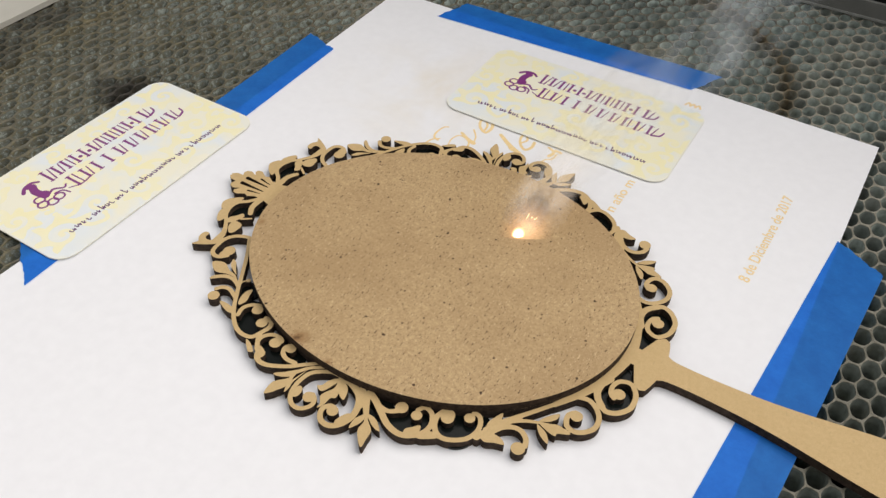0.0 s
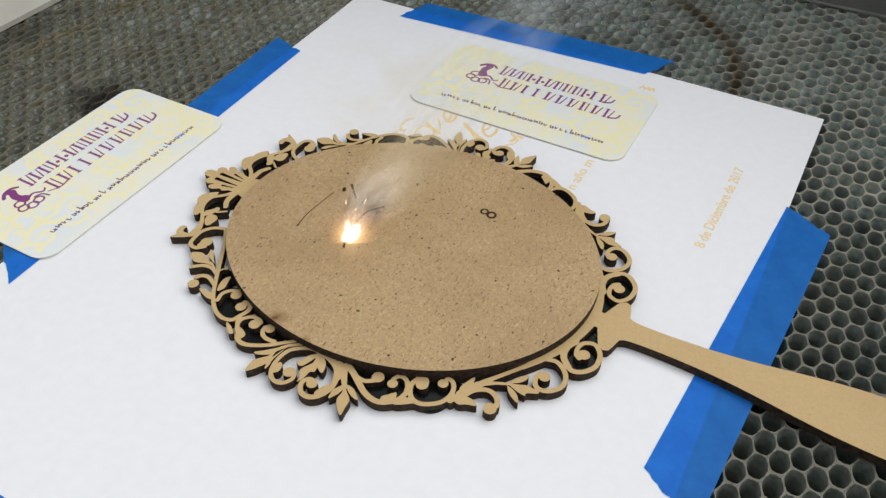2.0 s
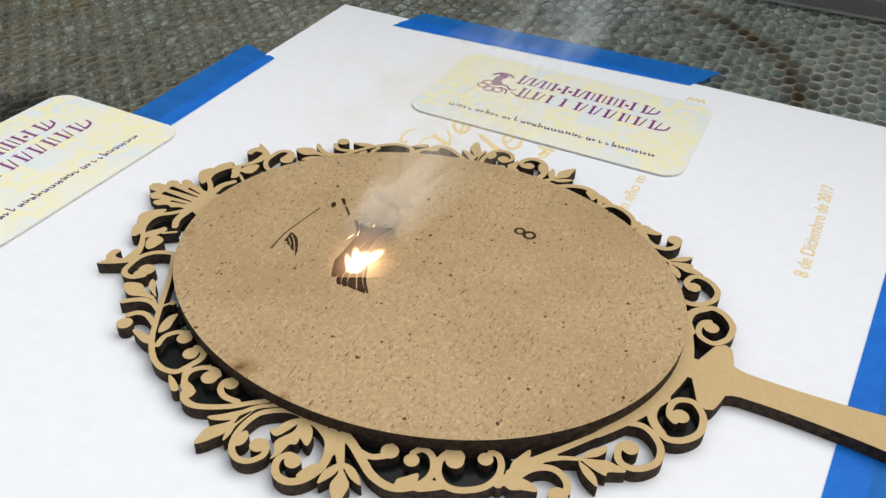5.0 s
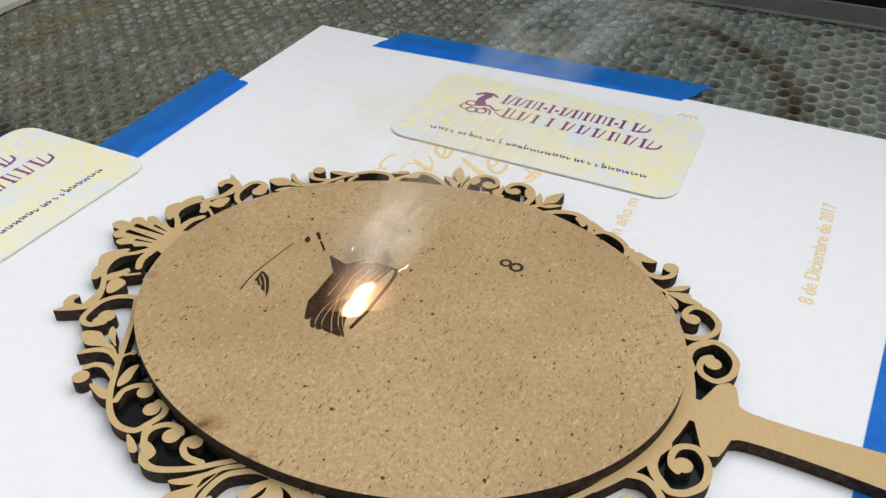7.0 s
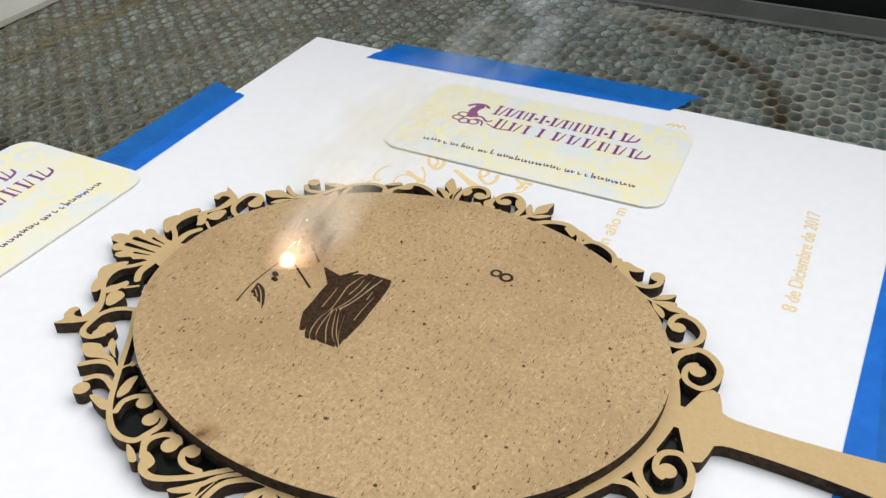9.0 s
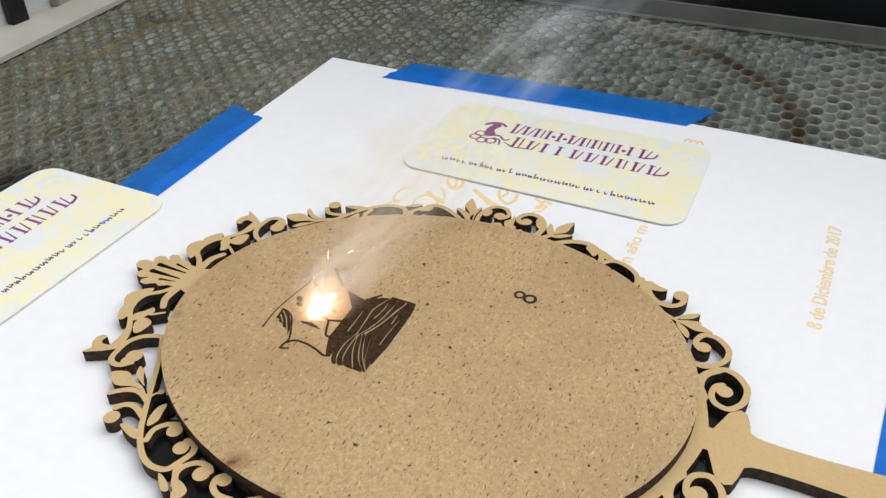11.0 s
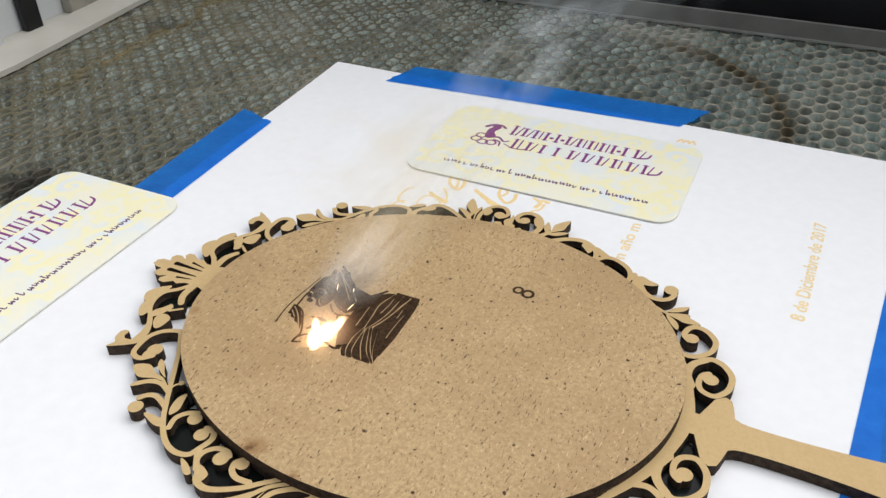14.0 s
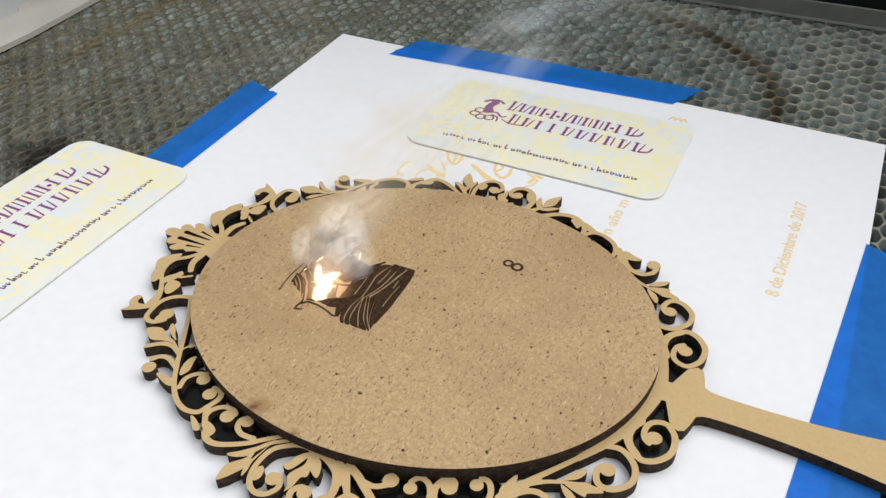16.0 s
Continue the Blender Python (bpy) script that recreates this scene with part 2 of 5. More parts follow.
  _patch = comb_kit.math("ADD", comb_kit.math("DIVIDE", _d.outputs["Value"], 0.030), comb_kit.math("MULTIPLY", comb_kit.noise(_at, 90.0, 3.0, 0.6), 0.8))
  _c = comb_kit.mix(comb_kit.ramp(_patch, (0.62, (0.88,) * 3), (1.1, (0,) * 3)), _c, (0.022, 0.017, 0.012))
  comb_kit.set(0.55, 0.1, _c)
  comb_kit.bump(_fine, 0.4, 0.0004)
  return comb_kit.m


M_COMB = [honeycomb("sooty_foil", False), honeycomb("shaded_resin_rim", True)]
M_TRAY = plain("dark_tray", (0.03, 0.032, 0.03), 0.7, 0.3, 60.0, 0.4)
M_CREAM = plain("cream_painted_steel", (0.55, 0.53, 0.465), 0.35, 0, 35.0, 0.10)
M_STEEL = plain("dull_steel_rail", (0.20, 0.20, 0.185), 0.55, 0.3, 90.0, 0.15, 0.1)
M_LIP = plain("pale_steel_edge", (0.36, 0.36, 0.34), 0.45, 0.3, 90.0, 0.2)
M_BLACK = plain("black_enamel", (0.009, 0.009, 0.010), 0.5, 0, 50.0, 0.3)
M_BEIGE = plain("grimy_beige_plastic", (0.36, 0.335, 0.28), 0.5, 0, 60.0, 0.2)
M_WHITE = plain("white_panel", (0.62, 0.635, 0.645), 0.4, 0, 20.0, 0.08)


def glow(name, inner, outer, strength, power=1.0):
    """Hot gas, or bloom round it: gives off light, lets light through, thins out towards the rim of its piece."""
    k = Mat(name)
    ln = k.n("ShaderNodeVectorMath")
    ln.operation = "LENGTH"
    k.link(k.local(), ln.inputs[0])
    f = k.math("MAXIMUM", k.math("SUBTRACT", 1.0, ln.outputs["Value"]), 0.0)
    f = k.math("POWER", f, power)
    col = k.ramp(f, (0.0, outer), (0.55, inner))
    em = k.n("ShaderNodeEmission")
    k.link(col, em.inputs["Color"])
    k.link(k.math("MULTIPLY", f, strength), em.inputs["Strength"])
    tr = k.n("ShaderNodeBsdfTransparent")
    ad = k.n("ShaderNodeAddShader")
    k.link(em.outputs[0], ad.inputs[0])
    k.link(tr.outputs[0], ad.inputs[1])
    k.link(ad.outputs[0], k.out.inputs["Surface"])
    return k.m


M_SPOT = glow("white_hot_spot", (1.0, 0.90, 0.72), (1.0, 0.55, 0.26), 16.0, 1.9)
M_HALO = glow("flame_bloom", (1.0, 0.70, 0.42), (1.0, 0.50, 0.24), 1.5, 2.2)
M_FLARE = glow("flame_tongue", (1.0, 0.37, 0.022), (1.0, 0.17, 0.005), 280.0, 2.0)
M_SPARK = glow("spark", (1.0, 0.75, 0.40), (1.0, 0.6, 0.3), 5.0, 0.4)


def smoke(name, density, tint, seed, lo=0.30, hi=0.75, scatter=0.68):
    """Thin smoke, clearer towards the rim of its piece; it scatters light forwards and backwards alike."""
    k = Mat(name)
    tint = tuple(v * scatter for v in tint)
    at = k.local()
    ln = k.n("ShaderNodeVectorMath")
    ln.operation = "LENGTH"
    k.link(at, ln.inputs[0])
    f = k.math("MAXIMUM", k.math("SUBTRACT", 1.0, ln.outputs["Value"]), 0.0)
    mp = k.n("ShaderNodeMapping", Location=(seed, seed * 2, 0), Scale=(1.15, 0.42, 1.0))
    k.link(at, mp.inputs["Vector"])
    w = k.ramp(k.noise(mp.outputs[0], 2.2, 3.0, 0.5, 0.5), (lo, (0,) * 3), (hi, (1,) * 3))
    alpha = k.math("MULTIPLY", k.math("MULTIPLY", k.math("POWER", f, 0.8), w), density)
    k.set(1.0, 0, tint, 0.0)
    tl = k.n("ShaderNodeBsdfTranslucent", Color=(*tint, 1))
    half = k.n("ShaderNodeAddShader")
    k.link(k.b.outputs[0], half.inputs[0])
    k.link(tl.outputs[0], half.inputs[1])
    tr = k.n("ShaderNodeBsdfTransparent")
    mx = k.n("ShaderNodeMixShader")
    k.link(alpha, mx.inputs[0])
    k.link(tr.outputs[0], mx.inputs[1])
    k.link(half.outputs[0], mx.inputs[2])
    k.link(mx.outputs[0], k.out.inputs["Surface"])
    return k.m


M_PUFF = smoke("dense_smoke", 0.27, (0.98, 0.93, 0.89), 5.5, 0.25, 0.70, 0.85)
M_BILLOW = smoke("fresh_smoke", 0.72, (1.0, 0.96, 0.92), 21.7, 0.18, 0.62, 1.0)
M_SMOKE = [smoke("thin_smoke", 0.34, (0.95, 0.90, 0.82), 3.1, 0.30, 0.75, 0.85), smoke("yellow_smoke", 0.42, (0.91, 0.83, 0.61), 7.7, 0.2, 0.7, 0.54), smoke("yellow_smoke", 0.42, (0.92, 0.85, 0.65), 9.4, 0.2, 0.7, 0.54), smoke("blue_smoke", 0.36, (0.86, 0.94, 1.0), 12.3, 0.34, 0.72, 0.62), smoke("blue_smoke", 0.10, (0.88, 0.94, 0.98), 15.1)]


# ---- shape tools ----
def part(name, me, material, parent=None, label=""):
    """A mesh (or bmesh) as one object, under a thing where one is given."""
    if isinstance(me, bmesh.types.BMesh):
        bm, me = me, bpy.data.meshes.new(name)
        bm.to_mesh(me)
        bm.free()
    for mt in material if isinstance(material, (list, tuple)) else [material]:
        if mt.name not in me.materials:
            me.materials.append(mt)
    ob = new(name, me)
    ob.parent = parent
    return tagged(ob, label)


def box(x0, x1, y0, y1, z0, z1, bevel=0.0):
    bm = bmesh.new()
    bmesh.ops.create_cube(bm, size=1, matrix=Matrix.LocRotScale(((x0 + x1) / 2, (y0 + y1) / 2, (z0 + z1) / 2), None, (x1 - x0, y1 - y0, z1 - z0)))
    if bevel:
        bmesh.ops.bevel(bm, geom=bm.edges[:], offset=bevel, segments=2, affect="EDGES", profile=0.6)
    return bm


def slab(points, z0, z1):
    """A flat sheet with the given outline."""
    bm = bmesh.new()
    lo = [bm.verts.new((x, y, z0)) for x, y in points]
    hi = [bm.verts.new((x, y, z1)) for x, y in points]
    bm.faces.new(hi)
    bm.faces.new(lo[::-1])
    n = len(points)
    for i in range(n):
        bm.faces.new((lo[i], lo[(i + 1) % n], hi[(i + 1) % n], hi[i]))
    bmesh.ops.recalc_face_normals(bm, faces=bm.faces[:])
    return bm


class Cutout:
    """Flat work as a beam cuts it: strokes, leaves and discs joined on a fine grid, then given thickness. Millimetres."""

    def __init__(self, x0, x1, y0, y1, step):
        self.x = np.arange(x0, x1 + step, step)
        self.y = np.arange(y0, y1 + step, step)
        self.step = step
        self.d = np.full((len(self.y), len(self.x)), 9.0)

    def window(self, xs, ys, pad):
        i0, i1 = np.searchsorted(self.x, (min(xs) - pad, max(xs) + pad))
        j0, j1 = np.searchsorted(self.y, (min(ys) - pad, max(ys) + pad))
        return slice(j0, j1), slice(i0, i1)

    def put(self, win, value, cut=False):
        self.d[win] = np.maximum(self.d[win], -value) if cut else np.minimum(self.d[win], value)

    def chain(self, pts, widths, cut=False):
        for (ax, ay), (bx, by), r0, r1 in zip(pts, pts[1:], widths, widths[1:]):
            win = self.window((ax, bx), (ay, by), max(r0, r1) + 2.5)
            if win[0].stop <= win[0].start or win[1].stop <= win[1].start:
                continue
            X, Y = np.meshgrid(self.x[win[1]], self.y[win[0]])
            ux, uy = bx - ax, by - ay
            q = np.clip(((X - ax) * ux + (Y - ay) * uy) / max(ux * ux + uy * uy, 1e-9), 0, 1)
            self.put(win, np.hypot(X - ax - q * ux, Y - ay - q * uy) - (r0 + (r1 - r0) * q), cut)

    def stroke(self, *p, w=0.9, w1=None, ball=0.0, steps=8, cut=False):
        """A smooth stroke through the points; w, w1: half its width at the ends; ball: a round end."""
        w1 = w if w1 is None else w1
        q = [p[0], *p, p[-1]]
        pts = []
        for a, b, c, d in zip(q, q[1:], q[2:], q[3:]):
            for s in range(steps):
                t = s / steps
                pts.append(tuple(0.5 * (2 * b[k] + (c[k] - a[k]) * t + (2 * a[k] - 5 * b[k] + 4 * c[k] - d[k]) * t * t + (3 * b[k] - a[k] - 3 * c[k] + d[k]) * t ** 3) for k in (0, 1)))
        pts.append(p[-1])
        n = len(pts) - 1
        self.chain(pts, [w + (w1 - w) * i / n for i in range(n + 1)], cut)
        if ball:
            self.disc(*p[-1], ball)

    def leaf(self, x0, y0, x1, y1, w, bend=0.0):
        """A leaf from its root to a pointed tip; bend: how far its middle swings aside."""
        n = 9
        nx, ny = -(y1 - y0), x1 - x0
        pts = [(x0 + (x1 - x0) * i / n + nx * bend * math.sin(math.pi * i / n), y0 + (y1 - y0) * i / n + ny * bend * math.sin(math.pi * i / n)) for i in range(n + 1)]
        self.chain(pts, [max(0.12, w * (0.25 + 0.75 * math.sin(math.pi * min(1.0, 0.08 + 0.85 * i / n)) ** 1.2) * (1 if i < n * 0.72 else 1 - ((i / n - 0.72) / 0.28) ** 1.5)) for i in range(n + 1)])

    def blob(self, *p, steps=5):
        """A leaf or lobe with a smooth closed outline round the points."""
        out = []
        for i in range(len(p)):
            a, b, c, d = (p[(i + k) % len(p)] for k in (-1, 0, 1, 2))
            for k in range(steps):
                t = k / steps
                out.append(tuple(0.5 * (2 * b[n] + (c[n] - a[n]) * t + (2 * a[n] - 5 * b[n] + 4 * c[n] - d[n]) * t * t + (3 * b[n] - a[n] - 3 * c[n] + d[n]) * t ** 3) for n in (0, 1)))
        self.polygon(out)

    def disc(self, x, y, r, cut=False):
        self.chain([(x, y), (x + 0.01, y)], [r, r], cut)

    def ellipse(self, cx, cy, a, b, turn, cut=False):
        X, Y = np.meshgrid(self.x - cx, self.y - cy)
        c, s = math.cos(radians(turn)), math.sin(radians(turn))
        u, v = (X * c + Y * s) / a, (-X * s + Y * c) / b
        r = np.hypot(u, v) + 1e-9
        g = np.hypot(u / a, v / b) / r + 1e-9
        self.put((slice(None), slice(None)), (r - 1) / g, cut)

    def polygon(self, pts):
        win = self.window([p[0] for p in pts], [p[1] for p in pts], 2.5)
        X, Y = np.meshgrid(self.x[win[1]], self.y[win[0]])
        dist, inside = np.full(X.shape, 9.0), np.zeros(X.shape, bool)
        for (ax, ay), (bx, by) in zip(pts, pts[1:] + pts[:1]):
            ux, uy = bx - ax, by - ay
            q = np.clip(((X - ax) * ux + (Y - ay) * uy) / (ux * ux + uy * uy + 1e-12), 0, 1)
            dist = np.minimum(dist, np.hypot(X - ax - q * ux, Y - ay - q * uy))
            inside ^= ((ay > Y) != (by > Y)) & (X < (bx - ax) * (Y - ay) / (by - ay + 1e-12) + ax)
        self.put(win, np.where(inside, -dist, dist))

    def mirrored(self):
        self.d = np.minimum(self.d, self.d[::-1])

    def mesh(self, name, z0, z1, placed, chamfer=0.0):
        """The solid between z0 and z1; the wall is material 1. placed: from millimetres to the thing's space."""
        d, verts, index, tops, walls = self.d, [], {}, [], []
        xs, ys = self.x, self.y

        def corner(j, i):
            key = (j, i, 2)
            if key not in index:
                index[key] = len(verts)
                verts.append((xs[i], ys[j]))
            return index[key]

        def crossing(j, i, way):
            key = (j, i, way)
            if key not in index:
                a = d[j, i]
                b = d[j, i + 1] if way == 0 else d[j + 1, i]
                t = min(max(a / (a - b), 0.02), 0.98)
                index[key] = len(verts)
                verts.append((xs[i] + t * self.step, ys[j]) if way == 0 else (xs[i], ys[j] + t * self.step))
            return index[key]

        full = d < 0
        cells = full[:-1, :-1] * 1 + full[:-1, 1:] * 2 + full[1:, 1:] * 4 + full[1:, :-1] * 8
        for j, i in zip(*np.nonzero(cells)):
            code = cells[j, i]
            c = [(j, i), (j, i + 1), (j + 1, i + 1), (j + 1, i)]
            e = [(j, i, 0), (j, i + 1, 1), (j + 1, i, 0), (j, i, 1)]
            loop = []
            for k in range(4):
                here, there = code >> k & 1, code >> (k + 1) % 4 & 1
                if here:
                    loop.append(corner(*c[k]))
                if here != there:
                    loop.append(crossing(*e[k]))
                    loop.append(None) if here else None
            flat = [v for v in loop if v is not None]
            tops.append(flat)
            if code != 15:
                m = len(loop)
                for k in range(m):
                    if loop[k] is None:
                        a, b = loop[k - 1], loop[(k + 1) % m]
                        walls.append((a, b))
        n = len(verts)
        co = [placed(x, y, z1) for x, y in verts] + [placed(x, y, z0) for x, y in verts]
        faces = tops + [(b, a, a + n, b + n) for a, b in walls] + [tuple(v + n for v in f[::-1]) for f in tops]
        me = bpy.data.meshes.new(name)
        me.from_pydata(co, [], faces)
        flags = np.zeros(len(faces), np.int32)
        flags[len(tops):len(tops) + len(walls)] = 1
        me.polygons.foreach_set("material_index", flags)
        me.update()
        return me


def straight(x, y, z):
    return (x * MM, y * MM, z * MM)


# ---- the machine's bed ----
CELL_N = 12
CELL_HEX = [(math.cos(math.tau * k / CELL_N), math.sin(math.tau * k / CELL_N)) for k in range(CELL_N)]


def cell(cx, cy, top, verts, faces):
    """One thin-walled cell of pulled-open foil: rim, throat, foot. Millimetres."""
    def bent(x, y):
        w = noise.noise_vector((x * 0.011, y * 0.011, 3.0)) * 2.2 + noise.noise_vector((x * 0.05, y * 0.05, 9.0)) * 0.7
        return x + w.x, y + w.y

    base, n = len(verts), CELL_N
    crust = min(1.0, max(0.0, (95.0 - cx) / 110.0))  # resin lies thicker on one side of the bed
    tilt = noise.noise_vector((cx * 0.21, cy * 0.21, 1.0)) * (0.40 + 0.55 * crust)
    wob = 0.965 + (0.06 + 0.10 * crust) * noise.noise((cx * 0.3, cy * 0.3, 5.0))
    rim = 0.032 + 0.088 * crust
    for ring, (r, dz) in enumerate(((1.0, -0.25), (1.0 - rim * 0.5, 0.0), (1.0 - rim, -0.45), (0.985 - rim, -6.0), (0.955 - rim, -24.0))):
        for c, s in CELL_HEX:
            k = 1 / max(abs(s), abs(c) * 0.866 + abs(s) * 0.5)
            k = k if ring == 0 else 1 + (k - 1) * ((0.40 if ring < 3 else 0.35) + 0.25 * crust)
            own = 1.0 if ring == 0 else wob + 0.07 * crust * noise.noise((cx * 0.5 + c * 1.3, cy * 0.5 + s * 1.3, 2.0))
            rx, ry = 2.72 * r * k * own, 4.04 * r * k * own
            z = top + dz + (tilt.x * c + tilt.y * s) * (1 if ring in (1, 2) else 0)
            x, y = bent(cx + rx * c + tilt.y * (ring > 2), cy + ry * s + tilt.x * (ring > 2))
            verts.append((x * MM, y * MM, z * MM))
    for ring in range(4):
        a, b = base + ring * n, base + (ring + 1) * n
        faces += [(a + k, a + (k + 1) % n, b + (k + 1) % n, b + k) for k in range(n)]


def foil(name, verts, faces):
    me = bpy.data.meshes.new(name)
    me.from_pydata(verts, [], faces)
    me.polygons.foreach_set("material_index", [1 if i // CELL_N % 4 < 2 else 0 for i in range(len(faces))])
    me.polygons.foreach_set("use_smooth", np.ones(len(faces), bool))
    me.update()
    return me


comb = new("honeycomb_bed")
tagged(comb, "sooty grey aluminium honeycomb cutting bed with rust stains", "cutting bed", kind="structure")
far_verts, far_faces, near_cells = [], [], []
for i in range(106):
    for j in range(57):
        x, y = -160.9 + i * 4.65, -330 + (j + (i % 2) * 0.5) * 8.0
        if x < np.interp(y, (-60, 20, 130), (-132, -139, -146)) or y > 104.5 + (x - 100) * 0.024:
            continue
        if 205 < x < 292 and -196 < y < -72:
            near_cells.append((x, y))
        else:
            cell(x, y, -0.6, far_verts, far_faces)
tagged(part("cells", foil("cells", far_verts, far_faces), M_COMB, comb), kind="stuff")
for x, y in near_cells:
    vs, fs = [], []
    cell(x, y, -0.6, vs, fs)
    part("cell", foil("cell", vs, fs), M_COMB, comb)
tray = part("bed_tray", box(-0.162, 0.369, -0.45, 0.1345, -0.034, -0.0265), M_TRAY)
tagged(tray, "dark sooty sheet metal tray under the honeycomb", "tray", kind="structure")

left_bar = new("side_frame")
tagged(left_bar, "cream painted steel frame along the side of the bed", "machine frame", kind="structure")
part("bar", slab([(-0.1205, -0.36), (-0.1205, -0.06), (-0.128, 0.02), (-0.134, 0.13), (-0.157, 0.13), (-0.148, 0.02), (-0.1425, -0.06), (-0.1425, -0.36)], -0.0001, 0.0022), M_CREAM, left_bar)
part("ledge", slab([(-0.141, -0.36), (-0.141, -0.06), (-0.1465, 0.02), (-0.155, 0.13), (-0.1628, 0.13), (-0.1628, -0.36)], -0.015, -0.003), M_CREAM, left_bar, "lower step of the frame")
# real side panel; extra height added to keep light off the bed's left
wall_left = part("wall_left", box(-0.20, -0.163, -0.45, 0.134, -0.034, 0.34, 0.001), M_WHITE)
tagged(wall_left, "white painted side panel of the machine", "side panel", kind="structure")
gap_strip = part("black_strip", box(-0.1625, -0.158, -0.0213, -0.0118, -0.004, 0.15, 0.001), M_BLACK)
tagged(gap_strip, "black vertical strip on the white side panel", "strip", kind="structure")
panel_a = part("side_cover", box(-0.1625, -0.156, -0.36, -0.036, -0.015, 0.15, 0.002), M_WHITE)
tagged(panel_a, "white cover plate on the side of the machine", "cover plate", kind="structure")
part("bracket", box(-0.1628, -0.156, 0.005, 0.029, -0.0031, 0.06, 0.001), M_BEIGE, left_bar, "grimy beige bracket standing on the frame")

back_rail = new("back_rail")
tagged(back_rail, "dull grey steel rail along the back of the bed", "rail", kind="structure")
part("rail_face", slab([(-0.15, 0.0945), (0.10, 0.0962), (0.36, 0.1025), (0.36, 0.1045), (0.10, 0.0982), (-0.15, 0.0965)], 0.0, 0.0082), M_STEEL, back_rail)
part("rail_lip", slab([(-0.15, 0.0942), (0.10, 0.0959), (0.36, 0.1022), (0.36, 0.1027), (0.10, 0.0964), (-0.15, 0.0947)], 0.0002, 0.0013), M_LIP, back_rail, "lighter lower edge of the rail")
wall_back = part("wall_back", box(-0.22, 0.40, 0.135, 0.15, -0.034, 0.30, 0.001), M_BLACK)
tagged(wall_back, "black enamelled back wall of the machine", "back wall", kind="structure")
# right and front walls: out of view, added to close the machine for reflections
wall_right = part("wall_right", box(0.37, 0.39, -0.45, 0.1345, -0.034, 0.10, 0.001), M_BLACK)
tagged(wall_right, "plain black wall added at the unseen side of the machine", "side wall", kind="structure")
wall_front = part("wall_front", box(-0.20, 0.39, -0.47, -0.452, -0.034, 0.06, 0.001), M_CREAM)
tagged(wall_front, "plain cream edge added at the unseen front of the machine", "front wall", kind="structure")


# ---- the sheet and what holds it ----
def sheet():
    """A sheet of letter paper, a little wavy."""
    bm = bmesh.new()
    nx, ny = 24, 30
    grid = []
    for j in range(ny + 1):
        row = []
        for i in range(nx + 1):
            u, v = i / nx, j / ny
            x = u * 0.2159 + (0.0025 * v * (1 - v) * 4) * (1 - u) - 0.002 * v * u
            z = 0.00002 * noise.noise((u * 4, v * 5, 2.0))
            row.append(bm.verts.new((x, -v * 0.2794, z)))
        grid.append(row)
    for j in range(ny):
        for i in range(nx):
            bm.faces.new((grid[j][i], grid[j + 1][i], grid[j + 1][i + 1], grid[j][i + 1]))
    r = bmesh.ops.extrude_face_region(bm, geom=bm.faces[:])
    for v in (g for g in r["geom"] if isinstance(g, bmesh.types.BMVert)):
        v.co.z -= 0.00022
    bmesh.ops.recalc_face_normals(bm, faces=bm.faces[:])
    for f in bm.faces:
        f.smooth = False
    return bm


paper = new("paper_sheet")
tagged(paper, "white sheet of letter paper taped flat onto the bed", "paper")
part("sheet", sheet(), M_PAPER, paper)


def tape(name, corners, z, label):
    """A torn strip of tape between four corners, with torn ends and a slight crinkle."""
    a, b, c, d = [Vector((x * MM, y * MM, 0)) for x, y in corners]  # a-b one end, d-c the other
    bm = bmesh.new()
    n, m = 40, 18
    rows = []
    for i in range(n + 1):
        u, row = i / n, []
        for j in range(m + 1):
            v = j / m
            p = a.lerp(b, v).lerp(d.lerp(c, v), u)
            if i in (0, n):
                p += (d - a).normalized() * (0.0010 * noise.noise((v * 5, i, z)) + 0.0007 * noise.noise((v * 23, i, z + 3.0)))
            p.z = (z + 0.10 * abs(noise.noise((p.x * 90, p.y * 90, 4.0)))) * MM
            row.append(bm.verts.new(p))
        rows.append(row)
    for i in range(n):
        for j in range(m):
            bm.faces.new((rows[i][j], rows[i + 1][j], rows[i + 1][j + 1], rows[i][j + 1])).smooth = True
    bmesh.ops.recalc_face_normals(bm, faces=bm.faces[:])
    ob = part(name, bm, M_TAPE)
    return tagged(ob, label, "masking tape", "tape strips on the sheet")


tape("masking_tape", [(28, -9.5), (33.4, 8), (151.2, 13.6), (144.2, -2.6)], 0.18, "blue masking tape over the top edge of the sheet")
tape("masking_tape", [(-9.2, -52.8), (6.8, -57.8), (11.7, -216.5), (-4.8, -205.7)], 0.18, "blue masking tape under the card beside the sheet")
tape("masking_tape", [(214.7, -61.0), (230.6, -69.7), (221.6, -193), (205.2, -184)], 0.18, "wide blue masking tape under the mirror handle")
tape("masking_tape", [(20, -267), (21, -284), (72, -285), (74, -268)], 0.18, "blue masking tape over the bottom edge of the sheet")


def lettering(text, size, stretch):
    cu = bpy.data.curves.new("lettering", "FONT")
    cu.body, cu.size, cu.extrude, cu.offset = text, size, 0.00001, 0.00007
    tmp = bpy.data.objects.new("lettering", cu)
    me = bpy.data.meshes.new_from_object(tmp)
    bpy.data.objects.remove(tmp)
    xs = [v.co.x for v in me.vertices]
    k = stretch / (max(xs) - min(xs))
    for v in me.vertices:
        v.co.x *= k
    return me


